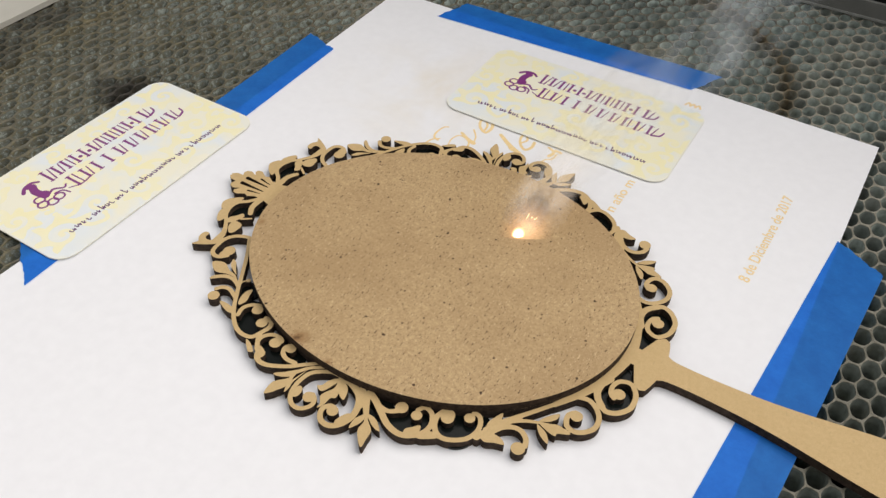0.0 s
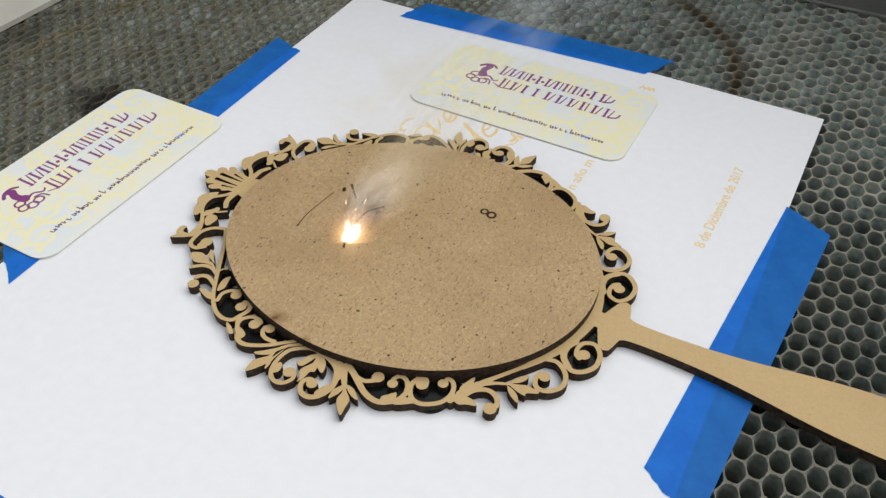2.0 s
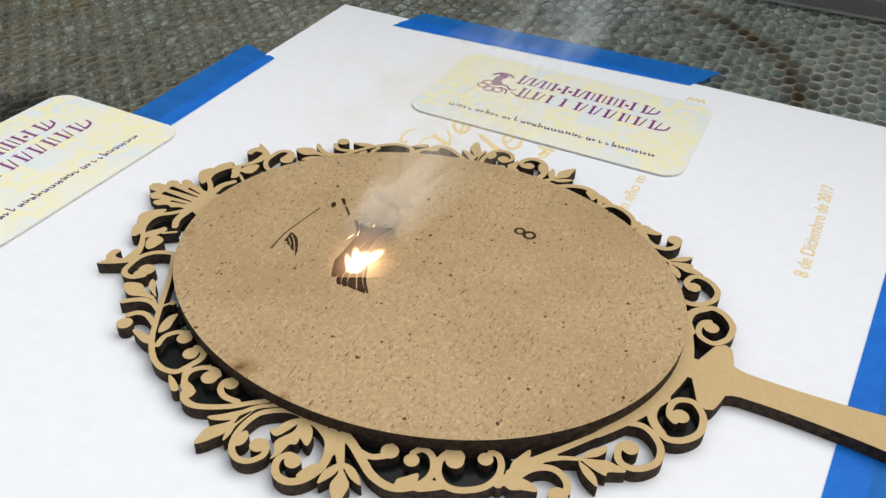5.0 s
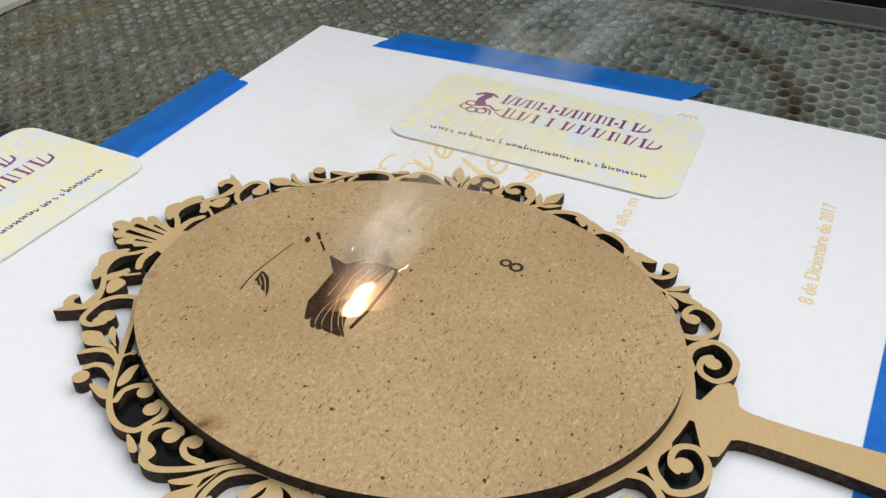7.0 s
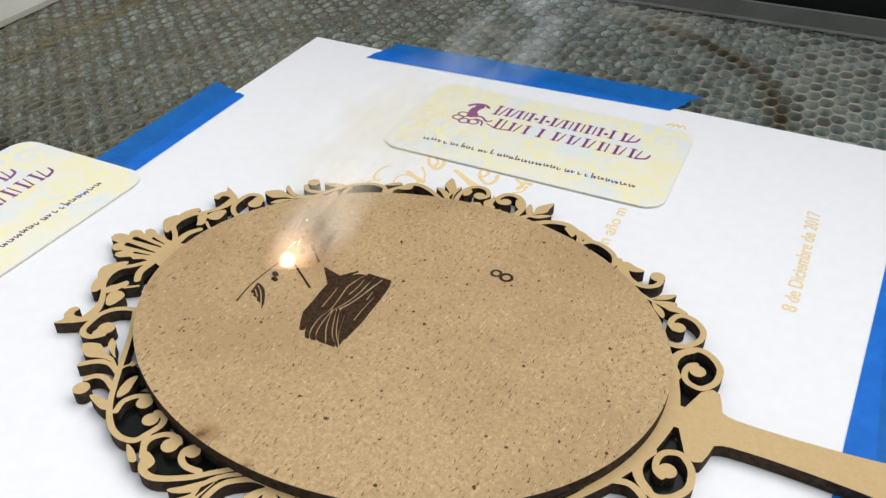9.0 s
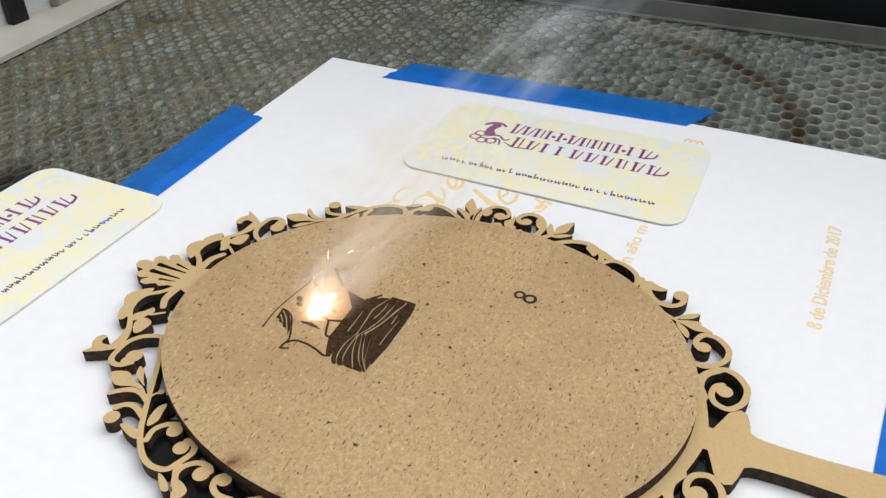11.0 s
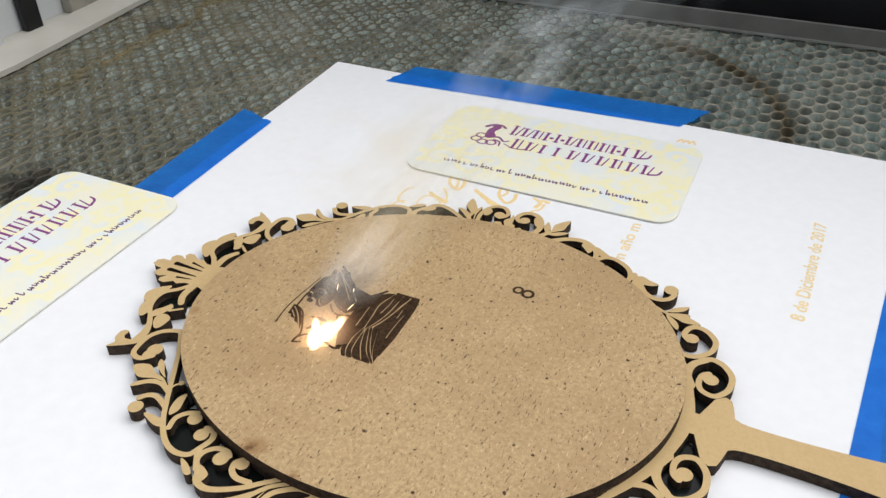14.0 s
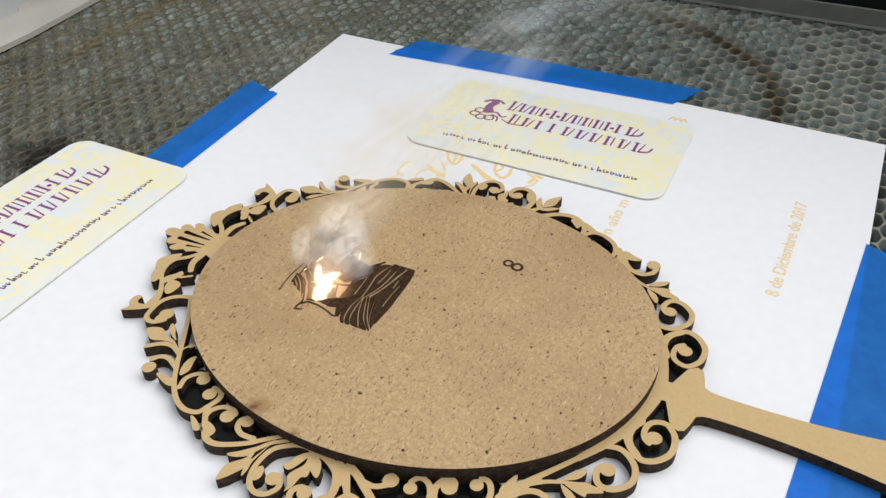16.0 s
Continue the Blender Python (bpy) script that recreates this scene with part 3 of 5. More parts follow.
date = part("printed_date", lettering("8 de Diciembre de 2017", 0.0050, 0.0485), M_PALE_GOLD, paper, "pale gold printed date")
date.matrix_local = pose(0.1956, -0.0960, 0.00006, 0, 0, 88.6)
words = part("printed_words", lettering("n año m", 0.0050, 0.0190), M_PALE_GOLD, paper, "pale gold words that run under the card")
words.matrix_local = pose(0.1472, -0.0886, 0.00006, 0, 0, 90.0)


def printed(name, x0, x1, y0, y1, strokes, label=""):
    c = Cutout(x0, x1, y0, y1, 0.2)
    for w, *pts in strokes:
        c.stroke(*pts, w=w * 0.8, w1=w * 1.25)
    part(name, c.mesh(name, -0.05, 0.06, straight), [M_GOLD, M_GOLD], paper, label)


LOOPS = "pale gold curling print partly hidden by the card"
printed("printed_curl", 68, 84, -96, -74, [(0.34, (75.7, -77.8), (74.3, -79.0), (73.7, -82.9), (74.5, -86.0), (76.6, -86.8)), (0.34, (76.7, -85.7), (74.6, -87.7), (73.9, -90.7), (74.6, -92.4))], LOOPS)
printed("printed_curl", 76, 94, -92, -72, [(0.3, (81.5, -87.8), (80.5, -83.5), (81.8, -80.1), (85.0, -80.4), (87.0, -82.0), (87.8, -84.3)), (0.75, (81.8, -78.2), (85.3, -80.2), (88.5, -81.3)), (0.3, (88.5, -81.3), (87.3, -77.5), (84.6, -74.1))], LOOPS)
printed("printed_curl", 80, 95, -78, -60, [(0.5, (88.1, -72.6), (87.4, -68.8), (85.0, -66.5), (84.0, -68.1), (85.8, -71.4), (88.9, -73.2), (89.7, -70.0), (88.6, -66.5))], LOOPS)
printed("printed_stroke", 90, 110, -82, -66, [(0.85, (94.5, -71.2), (99.7, -74.7), (105.3, -77.6)), (0.3, (99.5, -75.1), (101.8, -77.1), (105.0, -77.1))], LOOPS)
printed("printed_curl", 96, 114, -80, -60, [(0.5, (103.2, -71.3), (104.3, -68.7), (102.4, -66.3), (101.5, -68.1), (102.9, -71.8), (106.0, -74.3), (107.6, -71.9), (107.2, -68.6))], LOOPS)
printed("printed_curl", 108, 124, -84, -60, [(0.32, (114.9, -79.1), (114.8, -75.9), (116.9, -73.7), (117.2, -70.7)), (0.6, (113.0, -68.3), (115.8, -69.9), (115.3, -72.8)), (0.6, (115.9, -68.5), (117.9, -68.9))], LOOPS)
corner_mark = Cutout(138, 156, -20, -4, 0.25)
for i in range(3):
    corner_mark.stroke((145.4 + i * 2.0, -13.6), (146.4 + i * 2.0, -11.6), (147.4 + i * 2.0, -13.4), w=0.4)
part("printed_flourish", corner_mark.mesh("printed_flourish", -0.05, 0.06, straight), [M_GOLD, M_GOLD], paper)


def scroll(c, x, y, r, a0, hand, w=0.9):
    """A printed acanthus scroll: a spiral with overlapping rounded leaves along its back and a curling tail."""
    pts = []
    for k in range(19):
        q = k / 18
        a, rr = radians(a0) + hand * (0.2 + 1.35 * q) * math.tau, r * (0.06 + 0.94 * q ** 0.9)
        pts.append((x + rr * math.cos(a), y + rr * math.sin(a)))
    c.stroke(*pts, w=w * 0.7, w1=w * 1.3)
    c.disc(x, y, w * 1.1)
    for k in range(9, 19, 2):
        (px, py), (qx, qy) = pts[k], pts[k - 1]
        d, e = math.hypot(px - x, py - y), math.hypot(px - qx, py - qy)
        ux, uy, vx, vy = (px - x) / d, (py - y) / d, (px - qx) / e, (py - qy) / e
        size = r * (0.45 + 0.03 * k)
        c.leaf(px, py, px + (ux * 0.45 + vx * 0.8) * size, py + (uy * 0.45 + vy * 0.8) * size, w * 1.7, 0.22 * hand)
    (px, py), (qx, qy) = pts[-1], pts[-2]
    d = math.hypot(px - qx, py - qy)
    vx, vy = (px - qx) / d, (py - qy) / d
    c.stroke((px, py), (px + vx * r * 0.6, py + vy * r * 0.6), (px + vx * r * 1.1 + vy * hand * r * 0.5, py + vy * r * 1.1 - vx * hand * r * 0.5), (px + vx * r * 0.8 + vy * hand * r * 0.9, py + vy * r * 0.8 - vx * hand * r * 0.9), w=w * 1.2, w1=w * 0.7, ball=w * 1.1)


def damask(w, h):
    """The cream scrolls printed over the pale blue of a card."""
    c = Cutout(-w, w, -h, h, 0.2)
    for x, y, r, a0, hand in ((-37, 17, 6.0, 30, 1), (-36, -15, 7.0, 200, -1), (-25, 19, 4.2, 120, -1), (-19, -12, 6.2, 300, 1), (-5, -18, 5.0, 20, -1), (-10, 20, 4.0, 240, 1), (6, 17.5, 4.6, 160, -1),
                              (3, -5, 5.4, 80, 1), (17, -16, 6.4, 210, -1), (22, 19.5, 4.4, 310, 1), (31, -8, 5.4, 140, 1), (37, 15, 6.4, 260, -1), (39, -18, 5.6, 40, 1), (-40, 2, 5.2, 80, -1), (-13, 4, 4.8, 190, 1), (22, 3, 4.6, 330, -1), (-27, 3, 3.4, 20, 1), (40, 0, 4.0, 180, 1)):
        scroll(c, x, y, r, a0, hand)
    inside = Cutout(-w, w, -h, h, 0.2)
    r = 6.2
    X, Y = np.meshgrid(inside.x, inside.y)
    qx, qy = np.abs(X) - (w - r), np.abs(Y) - (h - r)
    c.d = np.maximum(c.d, np.hypot(np.maximum(qx, 0), np.maximum(qy, 0)) - r + 0.5 + np.minimum(np.maximum(qx, qy), 0))
    return c.mesh("damask_print", 0.40, 0.462, straight)


def card(at, label):
    """A printed calling card with round corners; its print stands as plain shapes."""
    thing = new("calling_card")
    thing.matrix_basis = at
    w, h, r = 45.1, 25.3, 6.5
    pts = []
    for cx, cy, a0 in ((w - r, h - r, 0), (-w + r, h - r, 90), (-w + r, -h + r, 180), (w - r, -h + r, 270)):
        pts += [((cx + r * math.cos(radians(a0 + k * 9))) * MM, (cy + r * math.sin(radians(a0 + k * 9))) * MM) for k in range(11)]
    bm = slab(pts, 0, 0.00045)
    for f in bm.faces:
        f.material_index = 0 if abs(f.normal.z) > 0.5 else 1
    part("card_sheet", bm, [M_CARD, M_CARD_EDGE], thing)
    part("damask_print", damask(w, h), [M_DAMASK, M_DAMASK], thing, "cream scroll print")
    rnd = random.Random(4)
    # upper rows: purple stems with feet and thin companions, in the size of the print
    for row, (x0, x1, y, count) in enumerate(((-20.8, 27.0, 12.5, 12), (-17.6, 32.6, 3.3, 10))):
        bars = Cutout(x0 - 4, x1 + 5, y - 7, y + 7, 0.14)
        step = (x1 - x0) / count
        for i in range(count):
            x, hh = x0 + (i + 0.35) * step, 2.75 if i else 3.3
            bars.stroke((x, y - hh), (x, y + hh), w=0.46)
            bars.stroke((x - 0.9, y - hh), (x + 0.9, y - hh), w=0.18)
            bars.stroke((x - 0.9, y + hh), (x + 0.9, y + hh), w=0.18)
            kind = rnd.choice((0, 1, 1, 2, 3))
            if kind == 0:
                bars.stroke((x + 2.0, y - hh), (x + 2.0, y + hh), w=0.26)
            if kind == 1:
                bars.stroke((x + 2.6, y + hh), (x + 1.5, y - hh), w=0.2, w1=0.3)
            if kind == 2:
                bars.disc(x + 2.0, y - 0.6, 0.75)
        # a swash under the last shape and before the first
        bars.stroke((x1 - 1.4, y - 2.7), (x1 + 1.4, y - 1.6), (x1 + 2.2, y + 1.0), w=0.5, w1=0.3)
        if row:
            bars.stroke((x0 - 1.6, y - 1.6), (x0 + 2.6, y - 3.4), (x0 + 7.0, y - 2.6), w=0.2, w1=0.35)
        part("print_bar", bars.mesh("print_bar", 0.43, 0.475, straight), [M_PURPLE, M_PURPLE], thing, "row of purple print")
    mark = Cutout(-34, -16, -4, 18, 0.14)
    mark.disc(-26.0, 5.8, 1.9)
    mark.stroke((-26.2, 5), (-26.8, 9.2), (-25.6, 12.2), w=1.5, w1=1.3)
    mark.stroke((-29.6, 11.6), (-27.6, 13.6), (-24.8, 14.0), (-22.8, 12.6), w=0.7, w1=0.5)
    mark.disc(-26.4, 13.0, 1.4)
    for x, y in ((-29.6, 1.8), (-26.8, 0.4), (-23.8, 0.9), (-28.8, 4.6)):
        mark.stroke(*[(x + 1.8 * math.cos(a), y + 1.6 * math.sin(a)) for a in [k * math.tau / 8 for k in range(9)]], w=0.34)
    mark.stroke((-25.4, 4.4), (-22.6, 5.4), (-20.0, 3.2), (-18.4, 4.2), w=0.5, w1=0.3)
    mark.stroke((-23.6, 3.2), (-21.2, 2.4), (-20.4, -0.4), w=0.4, w1=0.3)
    part("emblem", mark.mesh("emblem", 0.43, 0.475, straight), [M_PURPLE, M_PURPLE], thing, "purple emblem as a plain shape")
    row = Cutout(-36, 37, -21, -11, 0.13)
    x = -33.6
    while x < 34.0:
        wide, base = rnd.uniform(1.3, 2.3), -16.4 + 0.25 * rnd.uniform(-1, 1)
        tall = 2.6 if rnd.random() < 0.2 else rnd.uniform(1.1, 1.5)
        row.stroke((x, base + tall), (x + wide * 0.15, base), (x + wide * 0.5, base + rnd.uniform(0, 1.2)), w=0.24, w1=0.18)
        if rnd.random() < 0.7:
            row.stroke((x + wide * 0.5, base + 1.2), (x + wide * 0.7, base + rnd.uniform(-0.2, 0.3)), (x + wide * 0.8, base + 0.9), w=0.2)
        x += wide + 0.35
    part("print_line", row.mesh("print_line", 0.43, 0.475, straight), [M_INK, M_INK], thing, "row of small handwritten violet print")
    return tagged(thing, label, "card", "printed cards")


card(pose(-0.0108, -0.1601, 0.0004, 0, 0, 90.0), "cream and pale blue printed card lying over tape and honeycomb")
card(pose(0.1108, -0.0420, 0.0003, 0, 0, 0.3), "cream and pale blue printed card lying on the sheet")


# ---- the hand mirror: backing, cut frame, oval board ----
CX, CY = 113.6, -144.6
FRAME_AT = pose(CX * MM, (CY - 0.53) * MM, 0.0002, 0, 0, 0.6)
A, B, SKEW = 61.0, 50.1, 2.6


def ornament():
    """One half of the scrollwork, mirrored over the handle's line; millimetres from the oval's middle."""
    c = Cutout(-90, 80, -71.0, 71.0, 0.22)

    def s(*p, w=0.9, w1=None, **more):
        c.stroke(*p, w=w * 0.8, w1=(w if w1 is None else w1) * 0.8, **more)

    def disc(x, y, r):
        c.disc(x, y, r * 0.92)

    # scroll beside the handle
    s((62.6, -20.7), (64.4, -21.5), (67.1, -20.3), (69.3, -17.2), (69.3, -13.4), (68.1, -11.0), (66.2, -9.6), (63.6, -10.5), (62.6, -12.8), (63.0, -15.4), (64.3, -16.5), w=1.0, w1=0.8)
    disc(65.0, -14.6, 1.9)
    s((59.9, -12.5), (59.7, -16.2), (60.7, -18.7), (62.7, -20.6), w=1.3, w1=1.1)
    s((51.7, -26.9), (55.3, -21.7), (58.3, -16.4), (60.8, -11.1), w=0.9, w1=1.7)
    # the ring is broader towards the handle
    s((62.9, 0.5), (62.6, -2.1), (61.7, -6.0), (60.7, -9.3), (59.5, -13.0), w=1.5, w1=1.9)
    # open loop with its inner curl
    s((55.7, -21.3), (59.0, -20.6), (61.7, -22.0), (63.6, -24.6), (63.8, -27.8), (62.1, -30.3), (59.8, -31.6), (57.6, -31.2), (56.5, -29.4), (56.4, -27.5), (57.6, -26.1), w=0.9, w1=0.9)
    disc(58.3, -27.0, 1.8)
    # stem along the board with a spray of three leaves
    s((40.2, -43.1), (42.0, -39.8), (44.4, -36.5), (47.7, -32.2), (51.7, -26.8), w=1.0, w1=0.75)
    s((44.0, -37.8), (47.5, -35.4), (51.2, -33.8), w=0.8, w1=0.5)
    c.blob((50.7, -33.4), (51.9, -31.0), (54.2, -28.7), (54.4, -30.3), (53.1, -32.2))
    c.blob((50.7, -34.6), (53.2, -35.5), (54.7, -36.8), (55.4, -38.6), (53.0, -37.5), (51.4, -36.0))
    c.blob((50.8, -33.9), (53.8, -32.6), (55.6, -32.0), (59.3, -32.8), (56.3, -34.5), (56.1, -35.5), (53.8, -35.2))
    # hook
    s((41.6, -43.4), (43.3, -40.5), (45.7, -38.8), (48.1, -38.7), (50.2, -40.2), (50.9, -42.2), w=0.9, w1=0.9)
    disc(49.7, -43.7, 2.0)
    s((39.2, -46.4), (40.5, -43.6), (42.2, -40.7), (44.3, -37.5), (45.8, -35.1), w=1.1, w1=1.0)
    c.blob((39.7, -45.4), (41.7, -43.4), (44.4, -43.3), (46.2, -44.6), (43.7, -45.5), (41.5, -46.5))
    c.blob((40.2, -43.0), (39.6, -41.0), (40.3, -38.7), (41.5, -36.3), (42.1, -38.3), (41.4, -41.4))
    # cup with two curls
    s((29.0, -43.3), (27.9, -44.7), (27.5, -46.9), (28.5, -49.3), (30.3, -50.9), (32.6, -51.1), (35.2, -49.9), (37.4, -47.9), (38.5, -45.0), (38.1, -42.2), (36.7, -40.4), (35.2, -40.4), w=0.95, w1=0.8)
    disc(34.9, -42.3, 1.6)
    disc(29.6, -44.5, 2.1)
    disc(30.0, -45.3, 1.9)
    # running strand that curls back
    s((8.5, -49.4), (11.3, -50.8), (14.2, -52.8), (17.7, -55.1), (21.0, -56.0), (23.5, -55.6), (25.9, -53.9), (27.2, -51.9), (27.5, -49.6), (26.7, -47.4), (25.2, -45.9), (23.3, -45.8), (22.2, -47.3), w=1.2, w1=0.75)
    disc(22.8, -48.9, 1.6)
    s((13.0, -51.5), (15.7, -51.7), (17.8, -50.4), w=0.7, w1=0.9)
    disc(18.2, -48.9, 1.9)
    s((26.7, -47.4), (27.7, -47.5), w=0.9)
    c.blob((23.1, -55.3), (22.4, -54.0), (23.5, -52.7), (25.3, -51.0), (25.8, -53.3))
    c.blob((26.0, -54.2), (27.6, -51.7), (29.4, -50.9), (30.9, -51.8), (29.0, -53.4), (26.9, -54.6))
    s((29.0, -51.7), (30.5, -51.4), (32.6, -51.1), w=0.8)
    # hanging leaf
    s((6.9, -50.0), (9.6, -53.3), (11.9, -56.0), w=0.9, w1=0.8)
    s((8.4, -49.8), (10.2, -52.9), (12.0, -55.9), w=0.6, w1=0.6)
    c.blob((11.4, -55.6), (10.4, -56.9), (9.7, -58.7), (10.1, -61.3), (11.1, -60.0), (11.9, -57.9))
    c.blob((11.4, -55.6), (12.3, -57.8), (12.3, -60.4), (13.9, -62.7), (16.0, -64.4), (15.8, -61.6), (15.5, -59.1), (13.8, -57.5))
    c.blob((11.7, -55.3), (13.7, -55.2), (15.5, -56.1), (17.4, -58.1), (15.2, -57.8), (13.2, -56.6))
    # scroll with the curl turned in
    s((1.1, -49.3), (3.7, -50.0), (6.5, -51.7), (8.1, -54.2), (8.8, -57.1), (8.4, -59.9), (7.1, -62.2), (5.1, -63.5), (2.9, -63.3), (1.4, -61.9), (0.9, -60.0), (1.9, -58.4), (3.3, -58.2), w=1.25, w1=0.8)
    disc(3.5, -59.3, 1.7)
    s((6.1, -49.8), (7.8, -52.3), (8.8, -54.5), w=1.1, w1=0.8)
    c.blob((5.9, -61.8), (6.3, -59.5), (7.5, -57.7), (8.7, -58.0), (8.4, -60.7))
    s((-0.5, -49.2), (-0.1, -50.8), w=1.2)
    # three leaves between the scrolls
    c.blob((-0.9, -49.8), (-3.0, -51.9), (-3.8, -54.2), (-4.8, -55.0), (-3.1, -55.9), (-2.0, -54.9), (-0.8, -51.5))
    c.blob((-0.7, -50.6), (-0.4, -53.2), (-1.8, -55.9), (-2.0, -57.4), (-0.7, -59.2), (-0.6, -60.9), (0.4, -58.8), (0.7, -56.4), (1.8, -55.6), (1.3, -53.5))
    c.blob((-0.5, -50.6), (0.9, -50.3), (2.6, -51.3), (3.7, -53.4), (3.8, -55.1), (2.1, -54.4), (0.9, -53.1))
    # loop
    s((-1.2, -49.1), (-4.2, -49.4), (-7.3, -51.2), (-9.0, -53.1), (-9.7, -56.1), (-9.6, -58.9), (-8.8, -61.3), (-7.2, -63.0), (-5.2, -63.5), (-3.4, -62.7), (-2.2, -60.7), (-2.7, -58.9), (-4.0, -57.9), w=0.8, w1=0.8)
    disc(-4.4, -59.1, 1.8)
    c.blob((-9.3, -59.8), (-8.6, -57.4), (-7.3, -58.1), (-7.0, -60.2), (-8.2, -61.3))
    # spray that points outward
    s((-6.9, -49.2), (-10.2, -51.6), (-12.3, -54.6), w=0.6, w1=0.7)
    c.blob((-11.8, -53.2), (-15.0, -56.1), (-17.2, -57.9), (-15.9, -58.2), (-13.3, -57.0), (-12.0, -55.4))
    c.blob((-12.1, -53.9), (-12.7, -56.9), (-14.9, -59.4), (-15.7, -60.9), (-15.3, -64.4), (-13.7, -63.1), (-12.9, -61.8), (-11.8, -60.0), (-11.6, -58.0))
    c.blob((-10.0, -51.8), (-11.3, -56.3), (-11.8, -58.9), (-10.9, -61.4), (-10.6, -59.6), (-10.9, -57.0))
    # outer strand with its curls
    s((-25.2, -55.3), (-24.1, -56.5), (-21.8, -57.0), (-18.9, -56.1), (-14.9, -53.8), (-12.2, -51.5), (-9.0, -48.9), w=1.0, w1=0.7)
    c.blob((-26.7, -54.2), (-26.4, -52.5), (-23.5, -53.8), (-23.5, -55.7), (-24.7, -56.1))
    s((-14.5, -52.2), (-17.4, -52.3), (-19.4, -51.2), (-20.1, -49.3), (-19.2, -48.0), w=0.85, w1=0.8)
    disc(-18.5, -48.9, 1.6)
    s((-26.6, -53.8), (-28.0, -51.5), (-27.8, -49.4), (-25.9, -47.6), (-23.4, -47.4), (-22.2, -48.3), w=0.8, w1=0.8)
    disc(-23.5, -49.5, 1.9)
    c.blob((-31.3, -52.8), (-29.0, -53.4), (-26.8, -55.2), (-28.2, -55.8))
    # tall stem that ends in a cup
    s((-57.5, -20.7), (-53.2, -26.8), (-50.1, -32.0), (-46.8, -37.8), (-44.5, -41.7), (-42.1, -45.5), (-39.3, -48.8), (-36.3, -51.1), (-33.3, -52.0), (-30.5, -51.4), (-29.4, -49.1), (-28.5, -46.1), (-29.5, -44.1), (-31.5, -43.9), w=0.7, w1=0.9)
    disc(-31.4, -45.9, 1.8)
    s((-29.1, -49.4), (-28.5, -51.0), (-26.9, -53.2), w=0.8)
    s((-39.2, -47.1), (-39.7, -44.4), (-38.3, -42.2), (-36.1, -41.1), w=0.8, w1=0.8)
    disc(-35.6, -42.8, 1.8)
    c.blob((-41.6, -44.1), (-42.9, -42.1), (-43.2, -39.1), (-42.0, -37.4), (-41.2, -39.7), (-40.6, -42.1))
    c.blob((-40.5, -47.2), (-42.6, -47.9), (-46.3, -46.6), (-47.1, -45.8), (-45.5, -45.5), (-42.7, -45.8))
    # hook with a round end
    s((-44.2, -42.5), (-47.7, -40.9), (-50.0, -41.2), (-51.3, -42.7), w=0.8, w1=0.9)
    disc(-50.2, -45.2, 1.9)
    s((-46.8, -37.4), (-46.4, -36.2), (-45.6, -35.2), w=0.35, w1=0.35)
    disc(-45.5, -35.1, 0.8)
    c.blob((-45.9, -39.5), (-49.7, -37.8), (-52.6, -38.3), (-55.7, -40.7), (-55.7, -39.1), (-53.1, -37.0), (-50.9, -36.5), (-47.5, -37.3))
    c.blob((-47.7, -37.4), (-50.3, -36.4), (-52.8, -36.5), (-56.5, -37.5), (-59.9, -34.9), (-56.5, -33.2), (-53.2, -34.9), (-50.6, -35.4))
    c.blob((-50.1, -35.3), (-53.3, -33.8), (-54.7, -32.5), (-55.3, -30.7), (-53.6, -31.4), (-51.8, -33.6))
    # loop under the spur
    s((-57.6, -20.8), (-59.6, -21.4), (-61.9, -22.8), (-63.5, -25.3), (-63.7, -28.5), (-63.2, -31.2), (-61.7, -32.4), (-59.7, -32.2), (-58.0, -30.6), w=0.85, w1=0.9)
    disc(-58.9, -28.6, 2.1)
    disc(-59.2, -30.6, 1.6)
    # spur
    c.blob((-70.9, -32.4), (-70.0, -30.5), (-71.1, -29.0), (-71.4, -27.1), (-70.7, -25.9), (-69.3, -26.0), (-69.4, -27.5), (-68.5, -28.3), (-66.6, -27.9), (-65.8, -26.2), (-64.1, -26.8), (-64.3, -28.3), (-67.0, -30.4))
    s((-65.1, -27.4), (-65.1, -24.8), (-66.4, -22.1), (-68.0, -19.9), w=0.8, w1=0.8)
    # horn beside the crown
    s((-66.1, -27.8), (-66.4, -23.0), (-68.6, -19.2), (-71.0, -16.4), (-72.2, -13.0), (-71.7, -9.9), (-69.2, -7.5), (-67.1, -4.7), w=0.7, w1=0.9)
    c.blob((-65.1, -22.1), (-66.9, -19.7), (-66.8, -17.5), (-64.9, -17.0), (-63.2, -17.9), (-63.1, -20.1), (-63.7, -22.1))
    c.blob((-74.4, -14.8), (-76.1, -11.9), (-74.6, -9.0), (-71.7, -7.0), (-71.5, -9.8), (-72.3, -13.6))
    c.blob((-71.6, -20.0), (-73.5, -17.6), (-73.9, -15.0), (-72.0, -14.4), (-70.5, -17.1), (-70.4, -19.4))
    c.blob((-68.4, -19.3), (-69.2, -16.9), (-67.8, -15.0), (-66.7, -13.2), (-65.4, -14.1), (-65.8, -15.7), (-66.9, -18.0))
    s((-65.4, -15.5), (-62.9, -13.6), w=0.5)
    s((-64.7, -11.9), (-66.3, -9.0), (-66.4, -4.7), (-66.6, 1.7), w=1.0, w1=1.6)
